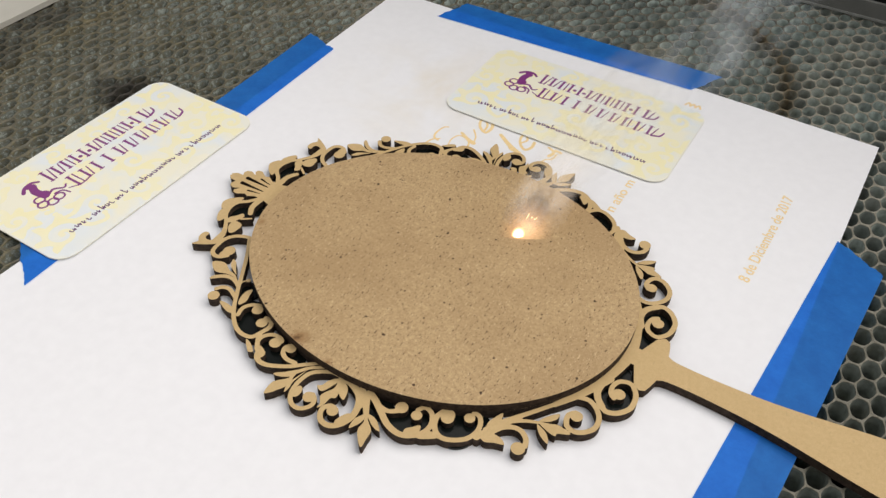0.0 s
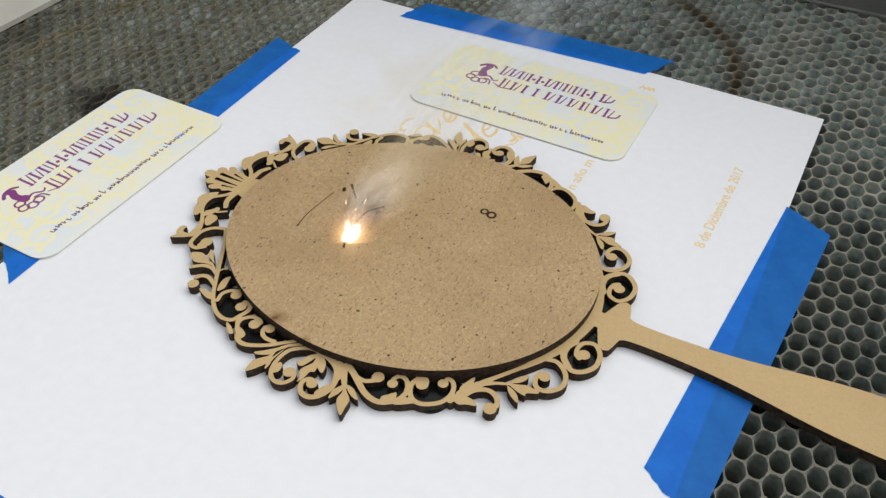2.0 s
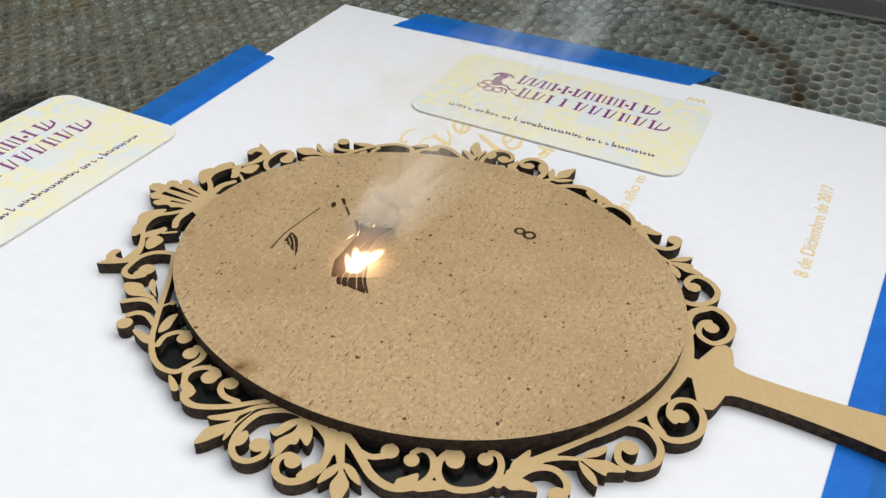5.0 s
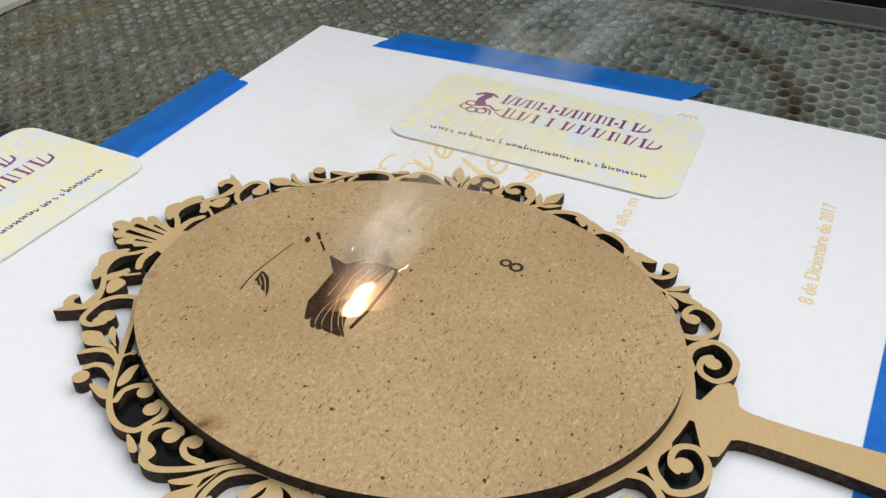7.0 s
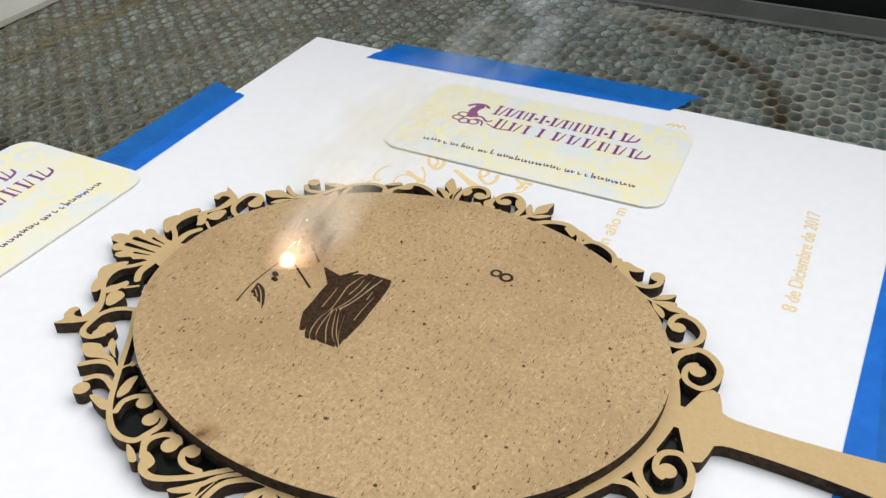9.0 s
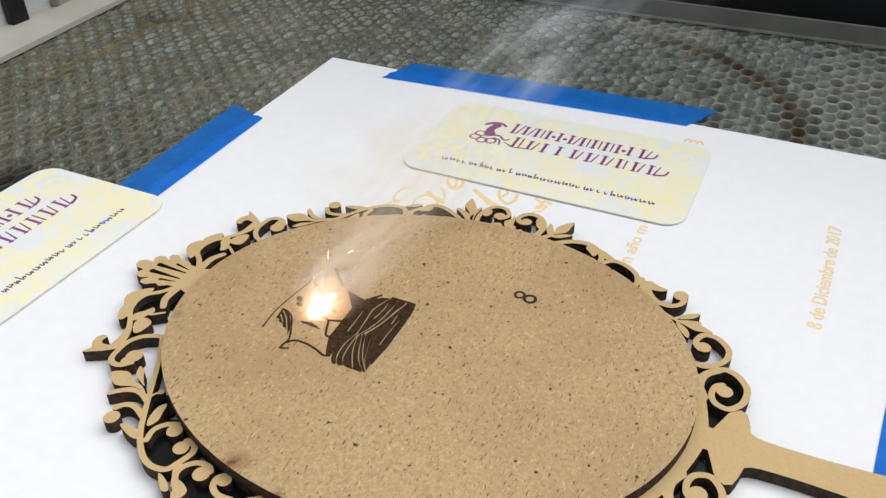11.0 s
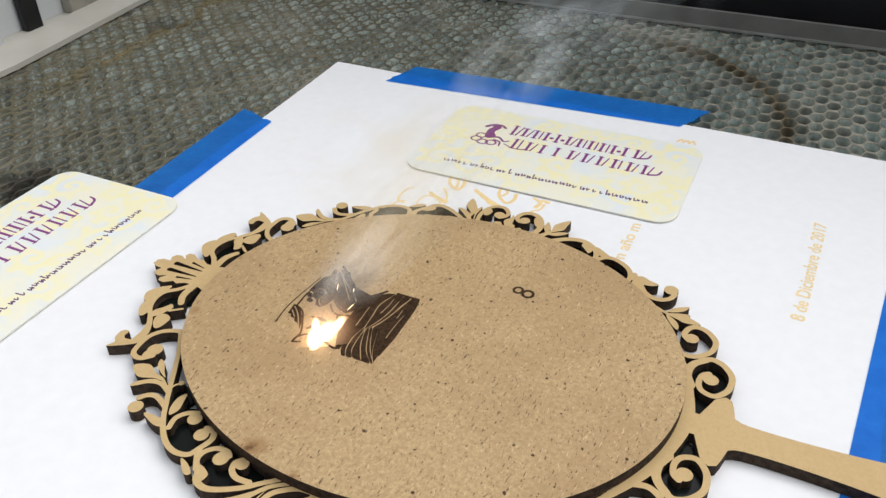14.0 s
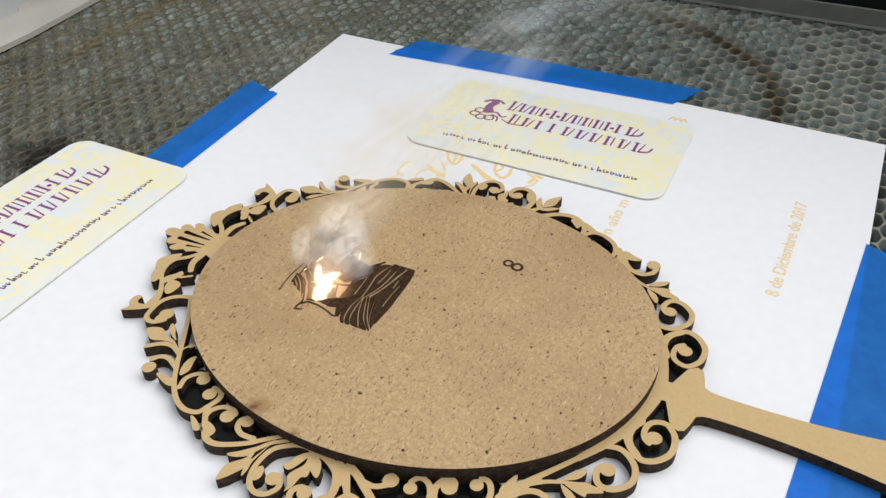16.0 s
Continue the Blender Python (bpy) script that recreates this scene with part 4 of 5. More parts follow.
    # crown of leaves
    c.polygon([(-58.0, 0.4), (-83.0, 0.4), (-83.4, -0.6), (-82.0, -1.7), (-79.7, -1.8), (-80.4, -3.2), (-79.8, -4.5), (-78.2, -4.9), (-76.0, -3.8), (-77.3, -5.4), (-76.8, -6.5), (-75.2, -6.7), (-72.8, -5.2), (-71.4, -5.8), (-69.4, -4.6), (-66.0, -4.4), (-58.0, -7.0)])
    # slits that part the leaves of the crown
    c.stroke((-68.4, -1.2), (-72.6, -1.3), (-77.2, -1.4), w=0.15, w1=0.75, cut=True)
    c.stroke((-68.6, -2.6), (-73.0, -3.4), w=0.1, w1=0.4, cut=True)
    c.mirrored()
    # the oval ring that carries the board
    ring = Cutout(-90, 80, -71.0, 71.0, 0.22)
    ring.ellipse(0.2, 0.43, A - 0.2, B - 0.2, SKEW + 0.4)
    ring.ellipse(0, 0.53, A - 5, B - 5, SKEW + 0.4, cut=True)
    c.d = np.minimum(c.d, ring.d)
    under = [(57.0, -6.0), (62.6, -3.1), (64.7, -3.1), (65.6, -5.4), (66.9, -8.8), (69.0, -10.5), (70.5, -9.8), (71.2, -7.8), (71.9, -4.8), (73.2, -4.1), (75.0, -3.8)]
    over = [(x, -y) for x, y in under]
    c.polygon(under + over[::-1])
    c.d[:, c.x > 75.0] = np.maximum(c.d[:, c.x > 75.0], 0.3)
    return c


mirror_thing = new("hand_mirror")
mirror_thing.matrix_basis = FRAME_AT
tagged(mirror_thing, "laser-cut fibreboard hand mirror frame with scrollwork and charred edges", "hand mirror")
part("scrollwork", ornament().mesh("scrollwork", 0.0, 3.0, straight), [M_FRAME, M_CHAR], mirror_thing, "tan scrollwork with charred cut edges")


def grip():
    bm = bmesh.new()
    n = 40
    top = []
    for k in range(n + 1):
        u = k / n
        x = 75.01 + 106 * u
        half = 3.55 + 0.35 * math.exp(-(x - 75.0) / 4) + 7.6 / (1 + math.exp(-(x - 117.0) / 11.0)) - 0.25
        if u > 0.93:
            half *= math.sqrt(max(0.02, 1 - ((u - 0.93) / 0.07) ** 2))
        top.append((x, half, 0.0))
    for z in (0.003, 0.0):
        for x, h, m in top:
            bm.verts.new((x * MM, (m + h) * MM, z))
            bm.verts.new((x * MM, (m - h) * MM, z))
    bm.verts.ensure_lookup_table()
    v, o = bm.verts, 2 * (n + 1)
    for k in range(n):
        bm.faces.new((v[2 * k], v[2 * k + 1], v[2 * k + 3], v[2 * k + 2]))
        bm.faces.new((v[o + 2 * k], v[o + 2 * k + 2], v[o + 2 * k + 3], v[o + 2 * k + 1]))
        for j in (0, 1):
            f = bm.faces.new((v[2 * k + j], v[2 * k + 2 + j], v[o + 2 * k + 2 + j], v[o + 2 * k + j]))
            f.material_index = 1
    for k in (0, n):
        bm.faces.new((v[2 * k], v[2 * k + 1], v[o + 2 * k + 1], v[o + 2 * k])).material_index = 1
    bmesh.ops.recalc_face_normals(bm, faces=bm.faces[:])
    return bm


part("handle", grip(), [M_FRAME, M_CHAR], mirror_thing, "tan tapering handle with charred edges")

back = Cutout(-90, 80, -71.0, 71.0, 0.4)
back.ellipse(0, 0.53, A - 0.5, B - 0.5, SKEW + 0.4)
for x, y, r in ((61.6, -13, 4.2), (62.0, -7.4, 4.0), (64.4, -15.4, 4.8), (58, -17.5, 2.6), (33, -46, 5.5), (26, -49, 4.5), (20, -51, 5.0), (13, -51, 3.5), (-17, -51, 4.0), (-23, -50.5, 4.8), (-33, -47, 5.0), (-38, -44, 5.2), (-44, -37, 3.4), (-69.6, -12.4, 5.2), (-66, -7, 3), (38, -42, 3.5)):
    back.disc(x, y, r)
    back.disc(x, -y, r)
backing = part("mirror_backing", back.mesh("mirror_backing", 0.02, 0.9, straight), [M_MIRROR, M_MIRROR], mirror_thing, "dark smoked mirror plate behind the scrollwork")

board = new("oval_board")
board.matrix_basis = pose(CX * MM, CY * MM, 0.0032)
tagged(board, "oval fibreboard with speckled fibres being engraved by a laser", "wooden board")
disc_cut = Cutout(-66, 66, -56, 56, 0.5)
disc_cut.ellipse(0, 0, A, B, SKEW + 1.0)
part("board", disc_cut.mesh("board", 0.0, 3.0, straight), [M_BOARD, M_CHAR], board)

MARKS = []


def mark(when, draw, x0, x1, y0, y1, name="burnt_line", step=0.13):
    """A burnt mark in the board, in millimetres of the bed, that shows from a moment on."""
    c = Cutout(x0 - 3, x1 + 3, y0 - 3, y1 + 3, step)
    draw(c)
    ob = part(name, c.mesh(name, 2.9, 3.02 + 0.004 * len(MARKS), lambda x, y, z: ((x - CX) * MM, (y - CY) * MM, z * MM)), [M_BURN, M_BURN], board)
    MARKS.append((when, ob))


def line(when, *pts, w=0.3, w1=None, ball=0.0):
    xs, ys = [p[0] for p in pts], [p[1] for p in pts]
    mark(when, lambda c: c.stroke(*pts, w=w, w1=w1, ball=ball), min(xs), max(xs), min(ys), max(ys))


def blade(when, x0, y0, x1, y1, w, bend=0.0):
    mark(when, lambda c: c.leaf(x0, y0, x1, y1, w, bend), min(x0, x1), max(x0, x1), min(y0, y1), max(y0, y1), "burnt_patch")


def ring_mark(when, x, y, r, w):
    mark(when, lambda c: c.stroke(*[(x + r * math.cos(k * math.tau / 10), y + r * math.sin(k * math.tau / 10)) for k in range(11)], w=w), x - r, x + r, y - r, y + r)


ring_mark(0.14, 127.9, -120.6, 1.15, 0.34)
ring_mark(0.10, 130.7, -121.1, 1.35, 0.38)
line(0.33, (78.1, -156.4), (77.5, -149.0), (78.8, -136.6), w=0.2, w1=0.12)
blade(0.38, 80.6, -132.6, 81.6, -134.6, 0.7)
line(0.40, (81.9, -130.2), (83.6, -132.0), w=0.5, w1=0.35)
line(0.42, (84.4, -132.8), (87.0, -135.4), w=0.3)
line(0.48, (97.0, -157.6), (94.9, -153.1), (94.0, -146.7), (94.2, -139.5), (97.6, -134.8), w=0.32)
blade(2.35, 96.9, -157.8, 97.4, -134.6, 1.75, 0.12)
mark(2.9, lambda c: c.polygon([(89.2, -136.6), (95.0, -138.0), (93.9, -142.4)]), 89, 95, -143, -136, "burnt_patch")


def field(when, edge, *pale, w=0.16):
    """A burnt field with a few pale lines left in it."""
    xs, ys = [p[0] for p in edge], [p[1] for p in edge]

    def draw(c):
        c.polygon(edge)
        for run in pale:
            c.stroke(*run, w=w, cut=True)

    mark(when, draw, min(xs), max(xs), min(ys), max(ys), "burnt_field")


field(3.25, [(79.1, -152.5), (78.5, -148.7), (79.6, -149.0), (81.2, -149.9), (82.8, -151.9), (84.3, -154.4), (84.9, -156.2), (83.2, -154.6), (82.2, -154.4), (81.7, -153.4), (80.4, -153.3), (80.0, -152.4)],
      [(79.2, -149.6), (81.4, -151.6), (84.3, -155.6)], [(79.4, -151.0), (81.4, -153.0)], w=0.14)


def band(when, one, two, gap=0.13, fleck=None):
    """The burnt field between two runs, with a pale line left round it and maybe a fleck in it."""
    xs, ys = [p[0] for p in (*one, *two)], [p[1] for p in (*one, *two)]

    def draw(c):
        c.blob(*one, *two[::-1])
        c.d += gap
        if fleck:
            c.stroke(*fleck, w=0.09, w1=0.16, cut=True)

    mark(when, draw, min(xs), max(xs), min(ys), max(ys), "burnt_band")


RUNS = {
    "outer": [(98.9, -160.1), (97.5, -157.6), (95.8, -152.2), (95.1, -148.2), (95.2, -142.8), (96.3, -137.6), (98.1, -135.4), (99.6, -134.9)],
    "one": [(100.2, -160.0), (99.0, -157.6), (98.5, -153.5), (99.2, -149.3), (98.8, -144.7), (98.4, -140.9), (99.0, -138.0), (100.2, -134.8)],
    "two": [(99.6, -149.9), (101.0, -146.4), (101.9, -142.5), (102.2, -138.5), (102.4, -134.9)],
    "three": [(100.1, -149.7), (101.7, -146.6), (102.9, -142.7), (103.6, -138.7), (104.4, -135.0)],
    "finger_a": [(101.8, -159.8), (100.4, -157.4), (99.8, -153.7), (99.6, -150.2)],
    "finger_b": [(104.4, -160.0), (103.7, -159.0), (101.5, -155.2), (99.9, -150.4)],
    "finger_c": [(106.6, -159.7), (103.8, -156.5), (101.9, -152.6), (100.5, -149.2)],
    "inner": [(107.1, -159.3), (104.6, -156.1), (102.6, -152.3), (101.2, -148.8), (101.9, -146.6), (103.0, -142.7), (103.8, -138.7), (104.6, -135.0)],
    "far": [(107.2, -158.6), (107.0, -156.5), (107.2, -153.0), (107.4, -150.0), (107.3, -146.0), (107.2, -142.0), (107.0, -138.0), (106.4, -134.7)],
}


def between(a, b, share):
    return [(p[0] + (q[0] - p[0]) * share, p[1] + (q[1] - p[1]) * share) for p, q in zip(RUNS[a], RUNS[b])]


band(4.9, RUNS["outer"], RUNS["one"], 0.16, [(96.4, -141.5), (96.7, -145.5), (96.9, -149.5)])
band(5.5, RUNS["one"][3:], RUNS["two"], 0.16, [(100.6, -136.8), (100.6, -140.0), (100.2, -143.0)])
band(5.9, RUNS["two"], RUNS["three"], 0.15)
band(3.9, RUNS["one"][:4], RUNS["finger_a"], 0.13)
band(4.1, RUNS["finger_a"], RUNS["finger_b"], 0.13)
band(4.4, RUNS["finger_b"], RUNS["finger_c"], 0.13)
band(4.7, RUNS["finger_c"], RUNS["inner"][:4], 0.1)
band(6.0, RUNS["inner"], between("inner", "far", 0.30), 0.13)
band(7.4, between("inner", "far", 0.29), between("inner", "far", 0.55), 0.0, [(104.7, -140.0), (104.8, -143.0)])
band(8.2, between("inner", "far", 0.54), between("inner", "far", 0.80), 0.0, [(105.9, -141.5), (105.7, -146.5), (105.8, -150.5)])
band(8.5, between("inner", "far", 0.81), RUNS["far"], 0.0)
line(6.0, *RUNS["far"][1:], w=0.4)
line(6.0, (100.6, -134.6), (106.3, -134.6), w=0.35)
line(8.84, (80.0, -144.0), (80.6, -144.4), w=0.7)
line(8.87, (81.0, -145.8), (81.6, -146.0), w=0.6)
line(8.92, (80.1, -137.3), (90.5, -144.9), w=0.25)
line(10.2, (79.5, -149.1), (82.0, -150.4), (84.0, -153.4), (86.0, -157.1), (86.0, -159.3), (85.9, -160.8), w=0.22)
line(10.3, (85.9, -160.8), (87.1, -160.5), w=0.22)
line(10.5, (86.4, -158.6), (87.7, -157.3), (90.8, -157.2), (93.9, -158.0), (96.0, -158.8), (97.4, -158.4), w=0.24)
line(10.7, (97.4, -158.4), (96.3, -156.5), (95.4, -153.0), (93.4, -153.0), (92.5, -151.9), (91.0, -148.4), w=0.24)
line(10.8, (87.1, -145.3), (88.9, -147.3), (90.9, -148.0), (94.1, -147.0), w=0.22)
line(10.9, (94.1, -147.0), (95.2, -142.5), (90.7, -137.6), w=0.22)
line(11.05, (79.5, -149.0), (79.2, -144.8), (79.4, -142.8), w=0.18)
blade(11.0, 85.3, -151.2, 90.5, -151.6, 0.45, 0.06)
blade(11.1, 86.6, -155.5, 89.1, -152.9, 0.45, 0.06)
line(11.15, (84.6, -132.0), (88.6, -137.6), (93.4, -143.6), w=0.28)
field(11.3, [(79.0, -142.4), (79.2, -139.2), (79.6, -136.4), (81.4, -135.0), (83.4, -135.6), (84.8, -137.6), (85.2, -140.0), (86.6, -142.4), (86.3, -145.4), (85.2, -147.2), (83.6, -147.0), (82.8, -145.0), (81.2, -144.4), (80.4, -142.8)],
      [(79.8, -142.0), (81.6, -140.8), (83.6, -142.0), (83.4, -144.8), (85.0, -146.8)], [(80.6, -137.8), (81.6, -138.4)])
field(12.7, [(81.3, -138.6), (80.9, -135.2), (81.9, -132.6), (82.8, -130.9), (86.5, -133.4), (89.8, -137.1), (94.6, -142.2), (93.4, -145.3), (92.2, -146.6), (89.6, -145.9), (87.4, -144.1), (84.9, -141.1)],
      [(82.0, -132.2), (85.4, -135.4), (90.4, -139.6), (92.4, -141.6)], [(84.0, -131.4), (88.4, -135.4), (92.6, -139.6)], [(84.2, -134.6), (87.6, -138.4), (90.6, -142.0)])
field(14.2, [(78.9, -143.0), (80.2, -143.4), (81.0, -145.0), (82.6, -145.6), (83.4, -147.4), (85.6, -147.8), (87.0, -146.2), (89.4, -147.8), (90.4, -148.6), (88.6, -149.4), (85.6, -149.6), (82.8, -149.8), (80.6, -147.8), (79.0, -146.6)],
      [(79.6, -145.0), (82.0, -147.4), (85.0, -148.8)])
field(15.1, [(81.4, -148.8), (84.0, -150.2), (87.6, -150.8), (91.0, -149.6), (92.4, -152.4), (94.6, -153.0), (95.6, -155.6), (93.6, -156.4), (90.2, -155.8), (86.8, -156.8), (85.4, -154.0), (83.4, -150.8)],
      [(84.8, -151.6), (88.0, -152.4), (91.4, -154.2)])


# ---- fire and smoke, in thin curved pieces that move ----
def veil(bulge):
    """A shallow bowl one unit in radius."""
    bm = bmesh.new()
    n, m = 28, 6
    mid = bm.verts.new((0, 0, bulge))
    rings = [[bm.verts.new((r / m * math.cos(math.tau * k / n), r / m * math.sin(math.tau * k / n), bulge * (1 - (r / m) ** 2))) for k in range(n)] for r in range(1, m + 1)]
    for k in range(n):
        bm.faces.new((mid, rings[0][k], rings[0][(k + 1) % n]))
        for a, b in zip(rings, rings[1:]):
            bm.faces.new((a[k], b[k], b[(k + 1) % n], a[(k + 1) % n]))
    for f in bm.faces:
        f.smooth = True
    me = bpy.data.meshes.new("veil")
    bm.to_mesh(me)
    bm.free()
    return me


TOWARDS = Vector((0.36, -0.62, 0.70)).normalized()
UP = Vector((0.25, 0.72, 0.65))
UP = (UP - TOWARDS * UP.dot(TOWARDS)).normalized()
SIDE = UP.cross(TOWARDS).normalized()


def facing(x, y, z, twist=0.0, tip=0.0):
    """A pose whose flat side is turned upwards and to the front, its length along the draught."""
    m = Matrix((SIDE, UP, TOWARDS)).transposed().to_4x4()
    return Matrix.Translation((x * MM, y * MM, z * MM)) @ m @ pose(0, 0, 0, tip, 0, twist)


def gas(name, mesh, mat, parent, size, at, label=""):
    ob = new(name, mesh.copy())
    ob.data.materials.append(mat)
    ob.parent = parent
    ob.matrix_basis = at
    ob.scale = [s * MM for s in size]
    return tagged(ob, label)


flame = new("laser_flame")
flame.matrix_basis = pose(0.1296, -0.1204, 0.0062)
tagged(flame, "white-hot laser spot with orange flame burning the board", "flame")
V = veil(0.22)
SPOTS = []
for x, y, z, wide, long, twist in ((0.3, 0.8, 1.6, 2.3, 3.6, -8), (-0.6, -0.8, 1.0, 2.3, 2.8, 25), (0.9, 2.4, 2.4, 1.4, 4.0, -20), (-1.2, 1.0, 2.0, 1.3, 3.4, 22), (1.2, -0.4, 1.2, 1.1, 3.0, -24), (-1.6, -0.6, 1.0, 1.0, 2.8, 30)):
    SPOTS.append(((x, y, z), twist, gas("hot_spot", V, M_SPOT, flame, (wide, long, 2), facing(x, y, z, twist), "white-hot core")))
# lens bloom of the flame, imitated by a faint glowing disc
HALO = gas("halo", V, M_HALO, flame, (9.0, 10.5, 3), facing(0.2, 1.0, 2.4, 0), "soft orange bloom round the flame, as a glowing disc")
SPARKS = [gas("spark", V, M_SPARK, flame, (0.07, ln, 0.2), facing(0, 6, 7, tw), "tiny glowing spark") for ln, tw in ((1.2, 20), (0.9, -10), (0.5, 60))]
TONGUES = []
for i, (far, wide, long, twist) in enumerate(((3, 2.6, 7, -10), (9, 4.6, 8.5, -16), (15, 5.0, 9, -12), (21, 3.8, 8.5, -18), (26, 2.0, 7.0, -22))):
    TONGUES.append((far, twist, gas("flame_tongue", V, M_FLARE, flame, (wide, long, 2.5), pose(0, 0, -0.0022), "orange-yellow tongue of fire")))

plume = new("smoke_plume")
tagged(plume, "thin grey smoke drifting back from the burning spot", "smoke")
PUFFS = []
S = [veil(0.35), veil(-0.3)]
for x, y, z, wide, long, twist in ((-3, 6, 6, 7, 9, 8), (3, 9, 8, 7, 12, -10), (1, 15, 13, 9, 17, -4)):
    PUFFS.append(((x, y, z), twist, gas("smoke_puff", S[0], M_PUFF, plume, (wide, long, 5), facing(x, y, z, twist))))
for i, (x, y, z, wide, long, twist) in enumerate(((-1, 7, 9, 7, 14, 6), (3, 16, 14, 9, 22, -8), (7, 30, 22, 13, 30, -8), (12, 46, 28, 15, 32, -12), (20, 70, 36, 13, 36, -10), (30, 96, 45, 15, 38, -14), (40, 120, 52, 18, 40, -12))):
    PUFFS.append(((x, y, z), twist, gas("smoke_puff", S[i % 2], M_SMOKE[(0, 0, 1, 2, 3, 3, 4)[i]], plume, (wide, long, 9), facing(x, y, z, twist))))

BILLOWS = []
for x, y, z, wide, long, twist in ((-7, 7, 7, 7.0, 6.0, 20), (5, 8, 8, 7.5, 6.5, -25), (-1, 13, 12, 8.0, 7.0, 0)):
    BILLOWS.append(((x, y, z), twist, gas("smoke_billow", V, M_BILLOW, plume, (wide, long, 2.5), pose(0, 0, -0.0018), "white billow of fresh smoke")))


# ---- what moves ----
def motions():
    # where the beam burns, millimetres on the bed
    spots = """0:129.6,-120.4 0.1:130.6,-121 0.2:104,-135 0.3:78,-146 0.4:84,-133 0.5:96.3,-151 0.6:97.3,-155 0.7:96.6,-152 0.8:96.1,-147 0.9:96.7,-154 1:97.6,-154
    1.1:95,-143 1.2:95.7,-152 1.3:95.7,-146 1.4:95,-152 1.5:96.8,-146 1.6:97,-153.5 1.8:96.2,-150 2:96.7,-153 2.2:96.6,-150 2.4:95.5,-142 2.5:90.9,-136.5 2.8:95,-139 2.9:88,-146
    3:80.8,-152.5 3.2:82.9,-153.7 3.3:95,-155 3.4:103,-156 3.6:103,-156 3.8:100.1,-152 4:98.1,-154.6 4.2:99.8,-154.2 4.6:98.4,-143 5:101,-154 5.4:100.5,-141 5.8:103,-153 6.1:102,-142
    6.3:103.6,-151.5 6.5:105,-149 6.7:103.5,-146.6 6.8:105.6,-148.2 6.9:102.6,-142 7:104.4,-149.4 7.2:103.5,-148.3 7.5:102.4,-145 7.8:104,-152 8:104,-141.5 8.3:104.5,-152 8.5:103.6,-147.1 8.65:95,-147
    8.8:81.7,-145.4 9:81.6,-138.6 9.2:81,-137.5 9.6:90,-145 10:80,-147 10.4:84,-155 10.7:93,-157 11:88,-147 11.3:83,-142 11.5:82.8,-142.6 12:93,-154.6 12.3:87.5,-156.6 12.5:81.8,-151.8 12.8:85,-139 13:88.7,-143.5
    13.5:88.4,-140 13.8:88.5,-143.2 14:92.4,-157.4 14.5:81.8,-150.8 14.8:84,-149.6 15:90,-156.6 15.3:86.6,-152.2 15.5:93.2,-154.3 15.7:87,-151 16:89.5,-152.8"""
    track = [(float(t), *map(float, p.split(","))) for t, p in (row.split(":") for row in spots.split())]
    walk(flame, [(t, pose(x * MM, y * MM, 0.0062)) for t, x, y in track])
    # the smoke follows, slower
    lag = []
    for t, x, y in track:
        near = [(a, b) for s, a, b in track if t - 0.4 <= s <= t]
        lag.append((t, pose(sum(a for a, b in near) / len(near) * MM, sum(b for a, b in near) / len(near) * MM, 0.0062)))
    walk(plume, lag)
    # the flame flares up three times
    flares = ((0, 0), (0.62, 0), (0.7, 0.55), (0.8, 0.8), (0.88, 0), (1.12, 0), (1.2, 0.45), (1.3, 1), (1.4, 0.4), (1.5, 1), (1.56, 1), (1.6, 0), (6.82, 0), (6.88, 0.8), (6.93, 0.8), (6.98, 0), (16, 0))
    for far, twist, ob in TONGUES:
        rows = []
        for t, f in flares:
            if f == 0:
                rows.append((t, pose(0, 0, -0.0018)))
            else:
                d = UP * (far * f + 6) + TOWARDS * (1.0 + 0.1 * far)
                rows.append((t, facing(d.x, d.y, d.z, twist * f)))
        walk(ob, rows)
    # the bloom disc sinks away with the flame
    glows = ((0, 1), (0.35, 1), (0.42, 0), (0.58, 0), (0.65, 1), (2.36, 1), (2.42, 0), (2.6, 0), (2.68, 1), (3.88, 1), (3.94, 0), (4.06, 0), (4.14, 1), (16, 1))
    walk(HALO, [(t, facing(0.2, 1.0, 2.4, 0) if f else pose(0, 0, -0.0018)) for t, f in glows])
    rnd = random.Random(11)
    for i, ob in enumerate(SPARKS):
        fan = (-1.2, 1.4, 0.2)[i]
        walk(ob, [(0, facing(fan, 4.0, 4.2, -9 * fan)), (0.1, facing(fan * 1.3, 5.0, 5.0, -9 * fan))] + [(k * 0.25, facing(rnd.uniform(-7, 7), rnd.uniform(1, 12), rnd.uniform(2.5, 12), rnd.uniform(-40, 40))) for k in range(1, 65)])
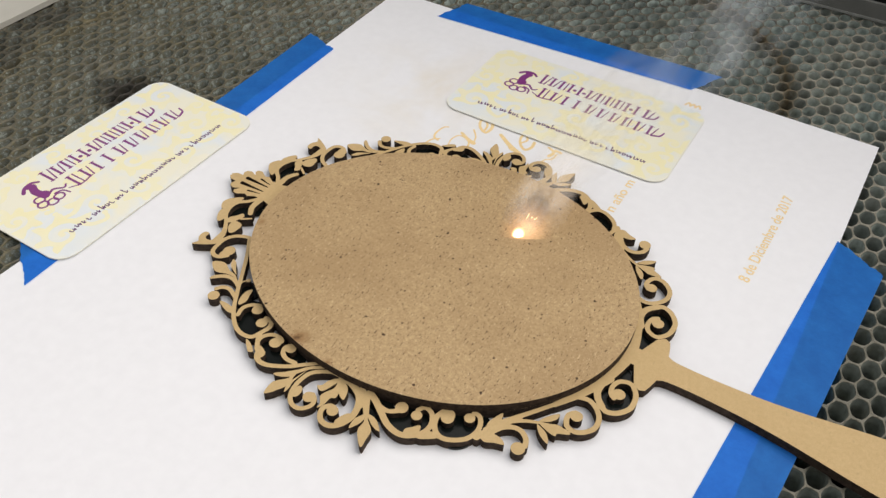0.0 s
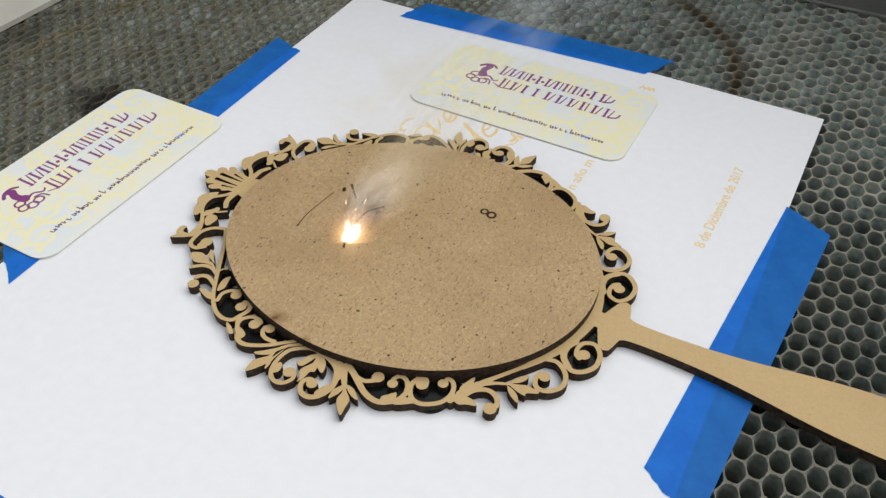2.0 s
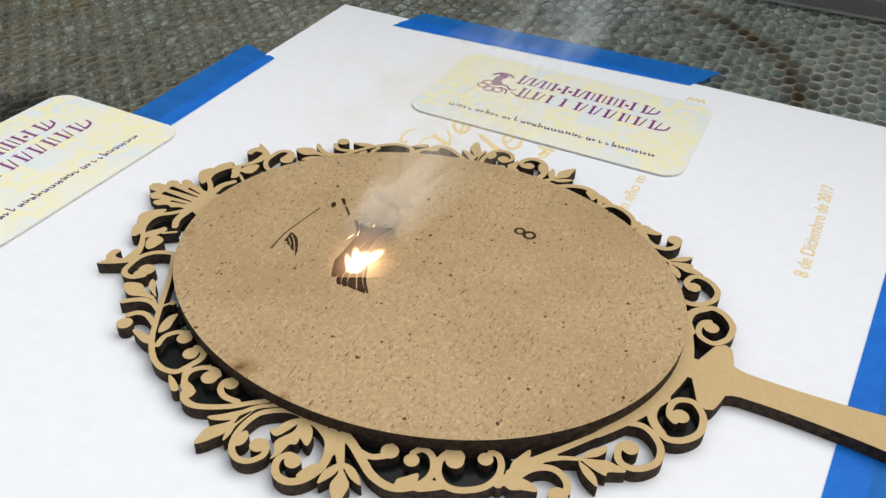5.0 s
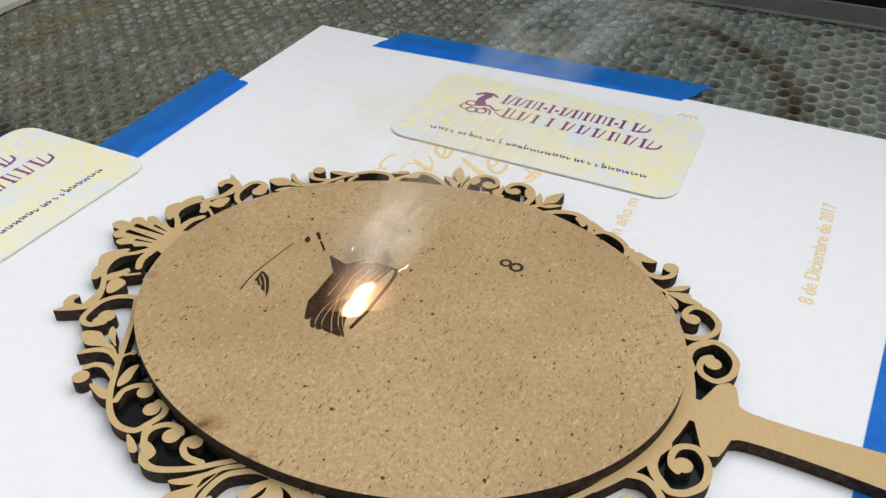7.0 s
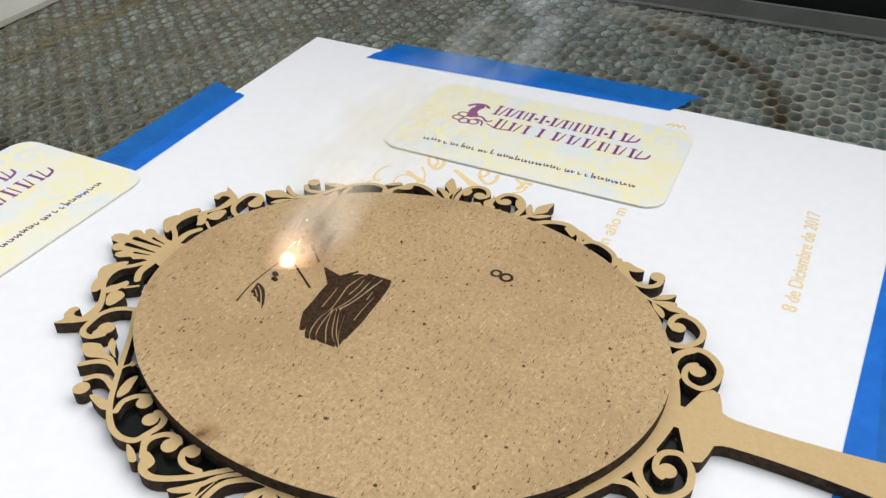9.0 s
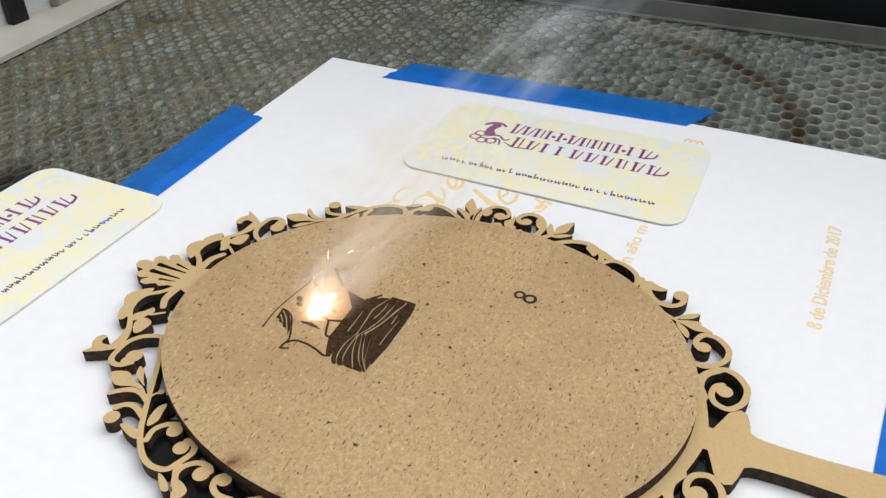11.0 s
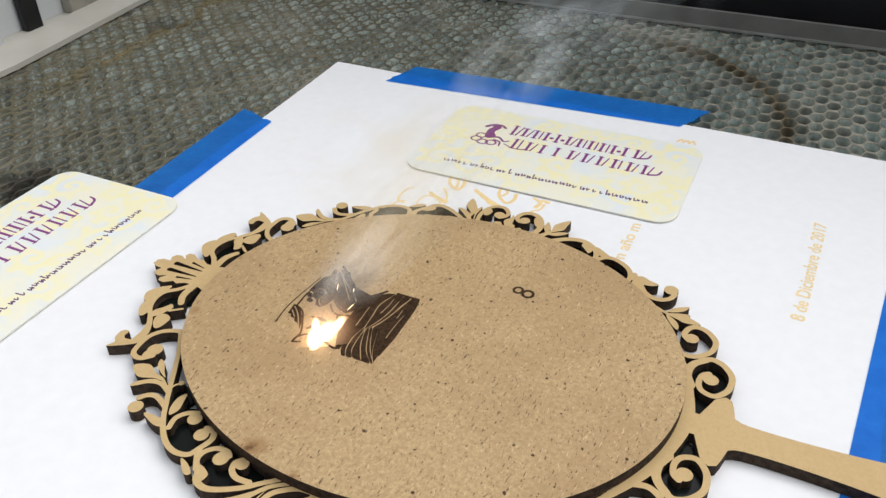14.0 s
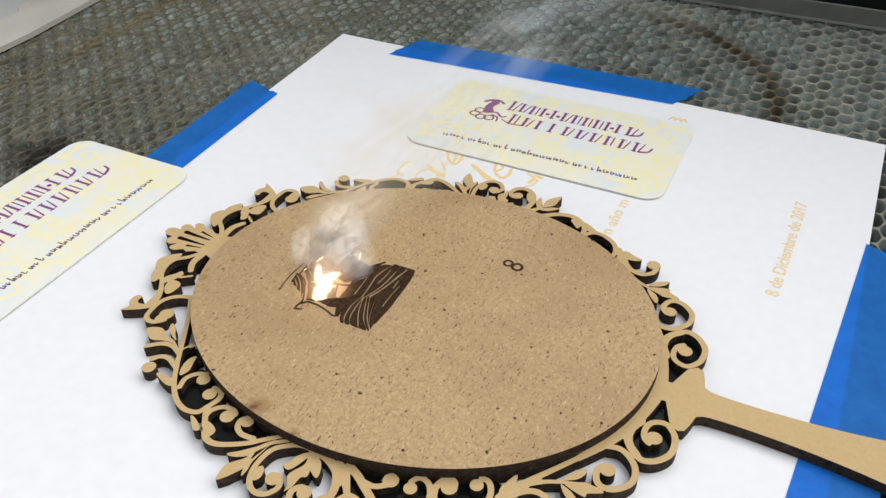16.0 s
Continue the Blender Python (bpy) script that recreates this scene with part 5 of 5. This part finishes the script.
    # the burning spot licks along the cut; it nearly dies at two moments
    for i, ((x, y, z), twist, ob) in enumerate(SPOTS):
        rows = []
        for k in range(81):
            t = k * 0.2
            low = 4.2 if abs(t - 2.5) < 0.15 or abs(t - 3.0) < 0.15 or abs(t - 4.0) < 0.05 or t < 0.25 or 8.7 < t < 9.3 else 0.0
            if i == 1 and low:
                low = 1.0 if t < 3.5 else 0.7
            j = (0.5 + 0.4 * min(i, 3)) * (1.9 if t > 15.5 or 11.7 < t < 12.3 else 1.0)
            if 0.35 < t < 0.65:
                rows.append((t, facing((0.7, 0.1, -1.1, -1.9, 0.4, -0.6)[i], (-5.0, -1.0, 2.5, 6.0, -3.0, 0.8)[i], z - 2.9, (10, 20, 0, -25, 12, 4)[i])))
                continue
            if 6.25 < t < 8.5:
                rows.append((t, facing((0.5, 0.2, -0.2, -0.5, 0.3, 0.0)[i] + rnd.uniform(-0.4, 0.4), (-3.2, -0.6, 2.2, 4.6, -1.8, 1.0)[i] + rnd.uniform(-0.8, 0.8), z - 0.5 + rnd.uniform(-0.4, 0.4), -24 + rnd.uniform(-12, 12))))
                continue
            rows.append((t, facing(x + rnd.uniform(-j, j), y + rnd.uniform(-1.2 * j, 1.4 * j), z - low + rnd.uniform(-0.4, 0.5), twist + rnd.uniform(-18, 18))))
        walk(ob, rows)
    for i, ((x, y, z), twist, ob) in enumerate(PUFFS):
        rows, ph = [], rnd.uniform(0, 6.28)
        for k in range(33):
            t = k * 0.5
            sway = 0.10 * (4 + i * 2.2)
            rows.append((t, facing(x + sway * 2.2 * math.sin(t * 2.1 + ph), y + sway * 2.0 * math.sin(t * 1.7 + ph * 2), z + sway * 1.5 * math.cos(t * 2.6 + ph), twist + 9 * math.sin(t * 1.3 + ph), -28 + 10 * math.sin(t * 1.1 + ph))))
        walk(ob, rows)
    # fresh smoke wells up when the beam turns
    puffs = ((0, 0), (0.95, 0), (1.02, 1), (1.12, 1), (1.2, 0), (2.62, 0), (2.75, 1), (2.88, 1), (3.0, 0), (11.2, 0), (11.35, 1), (11.6, 1), (11.8, 0), (15.55, 0), (15.7, 1), (16, 1))
    for (x, y, z), twist, ob in BILLOWS:
        walk(ob, [(t, facing(x, y, z, twist) if f else pose(0, 0, -0.0018)) for t, f in puffs])
    # burnt marks come up as the beam passes
    for when, ob in MARKS:
        walk(ob, [(0, pose(0, 0, -0.0005)), (when - 0.04, pose(0, 0, -0.0005)), (when, pose(0, 0, 0)), (16, pose(0, 0, 0))])


motions()
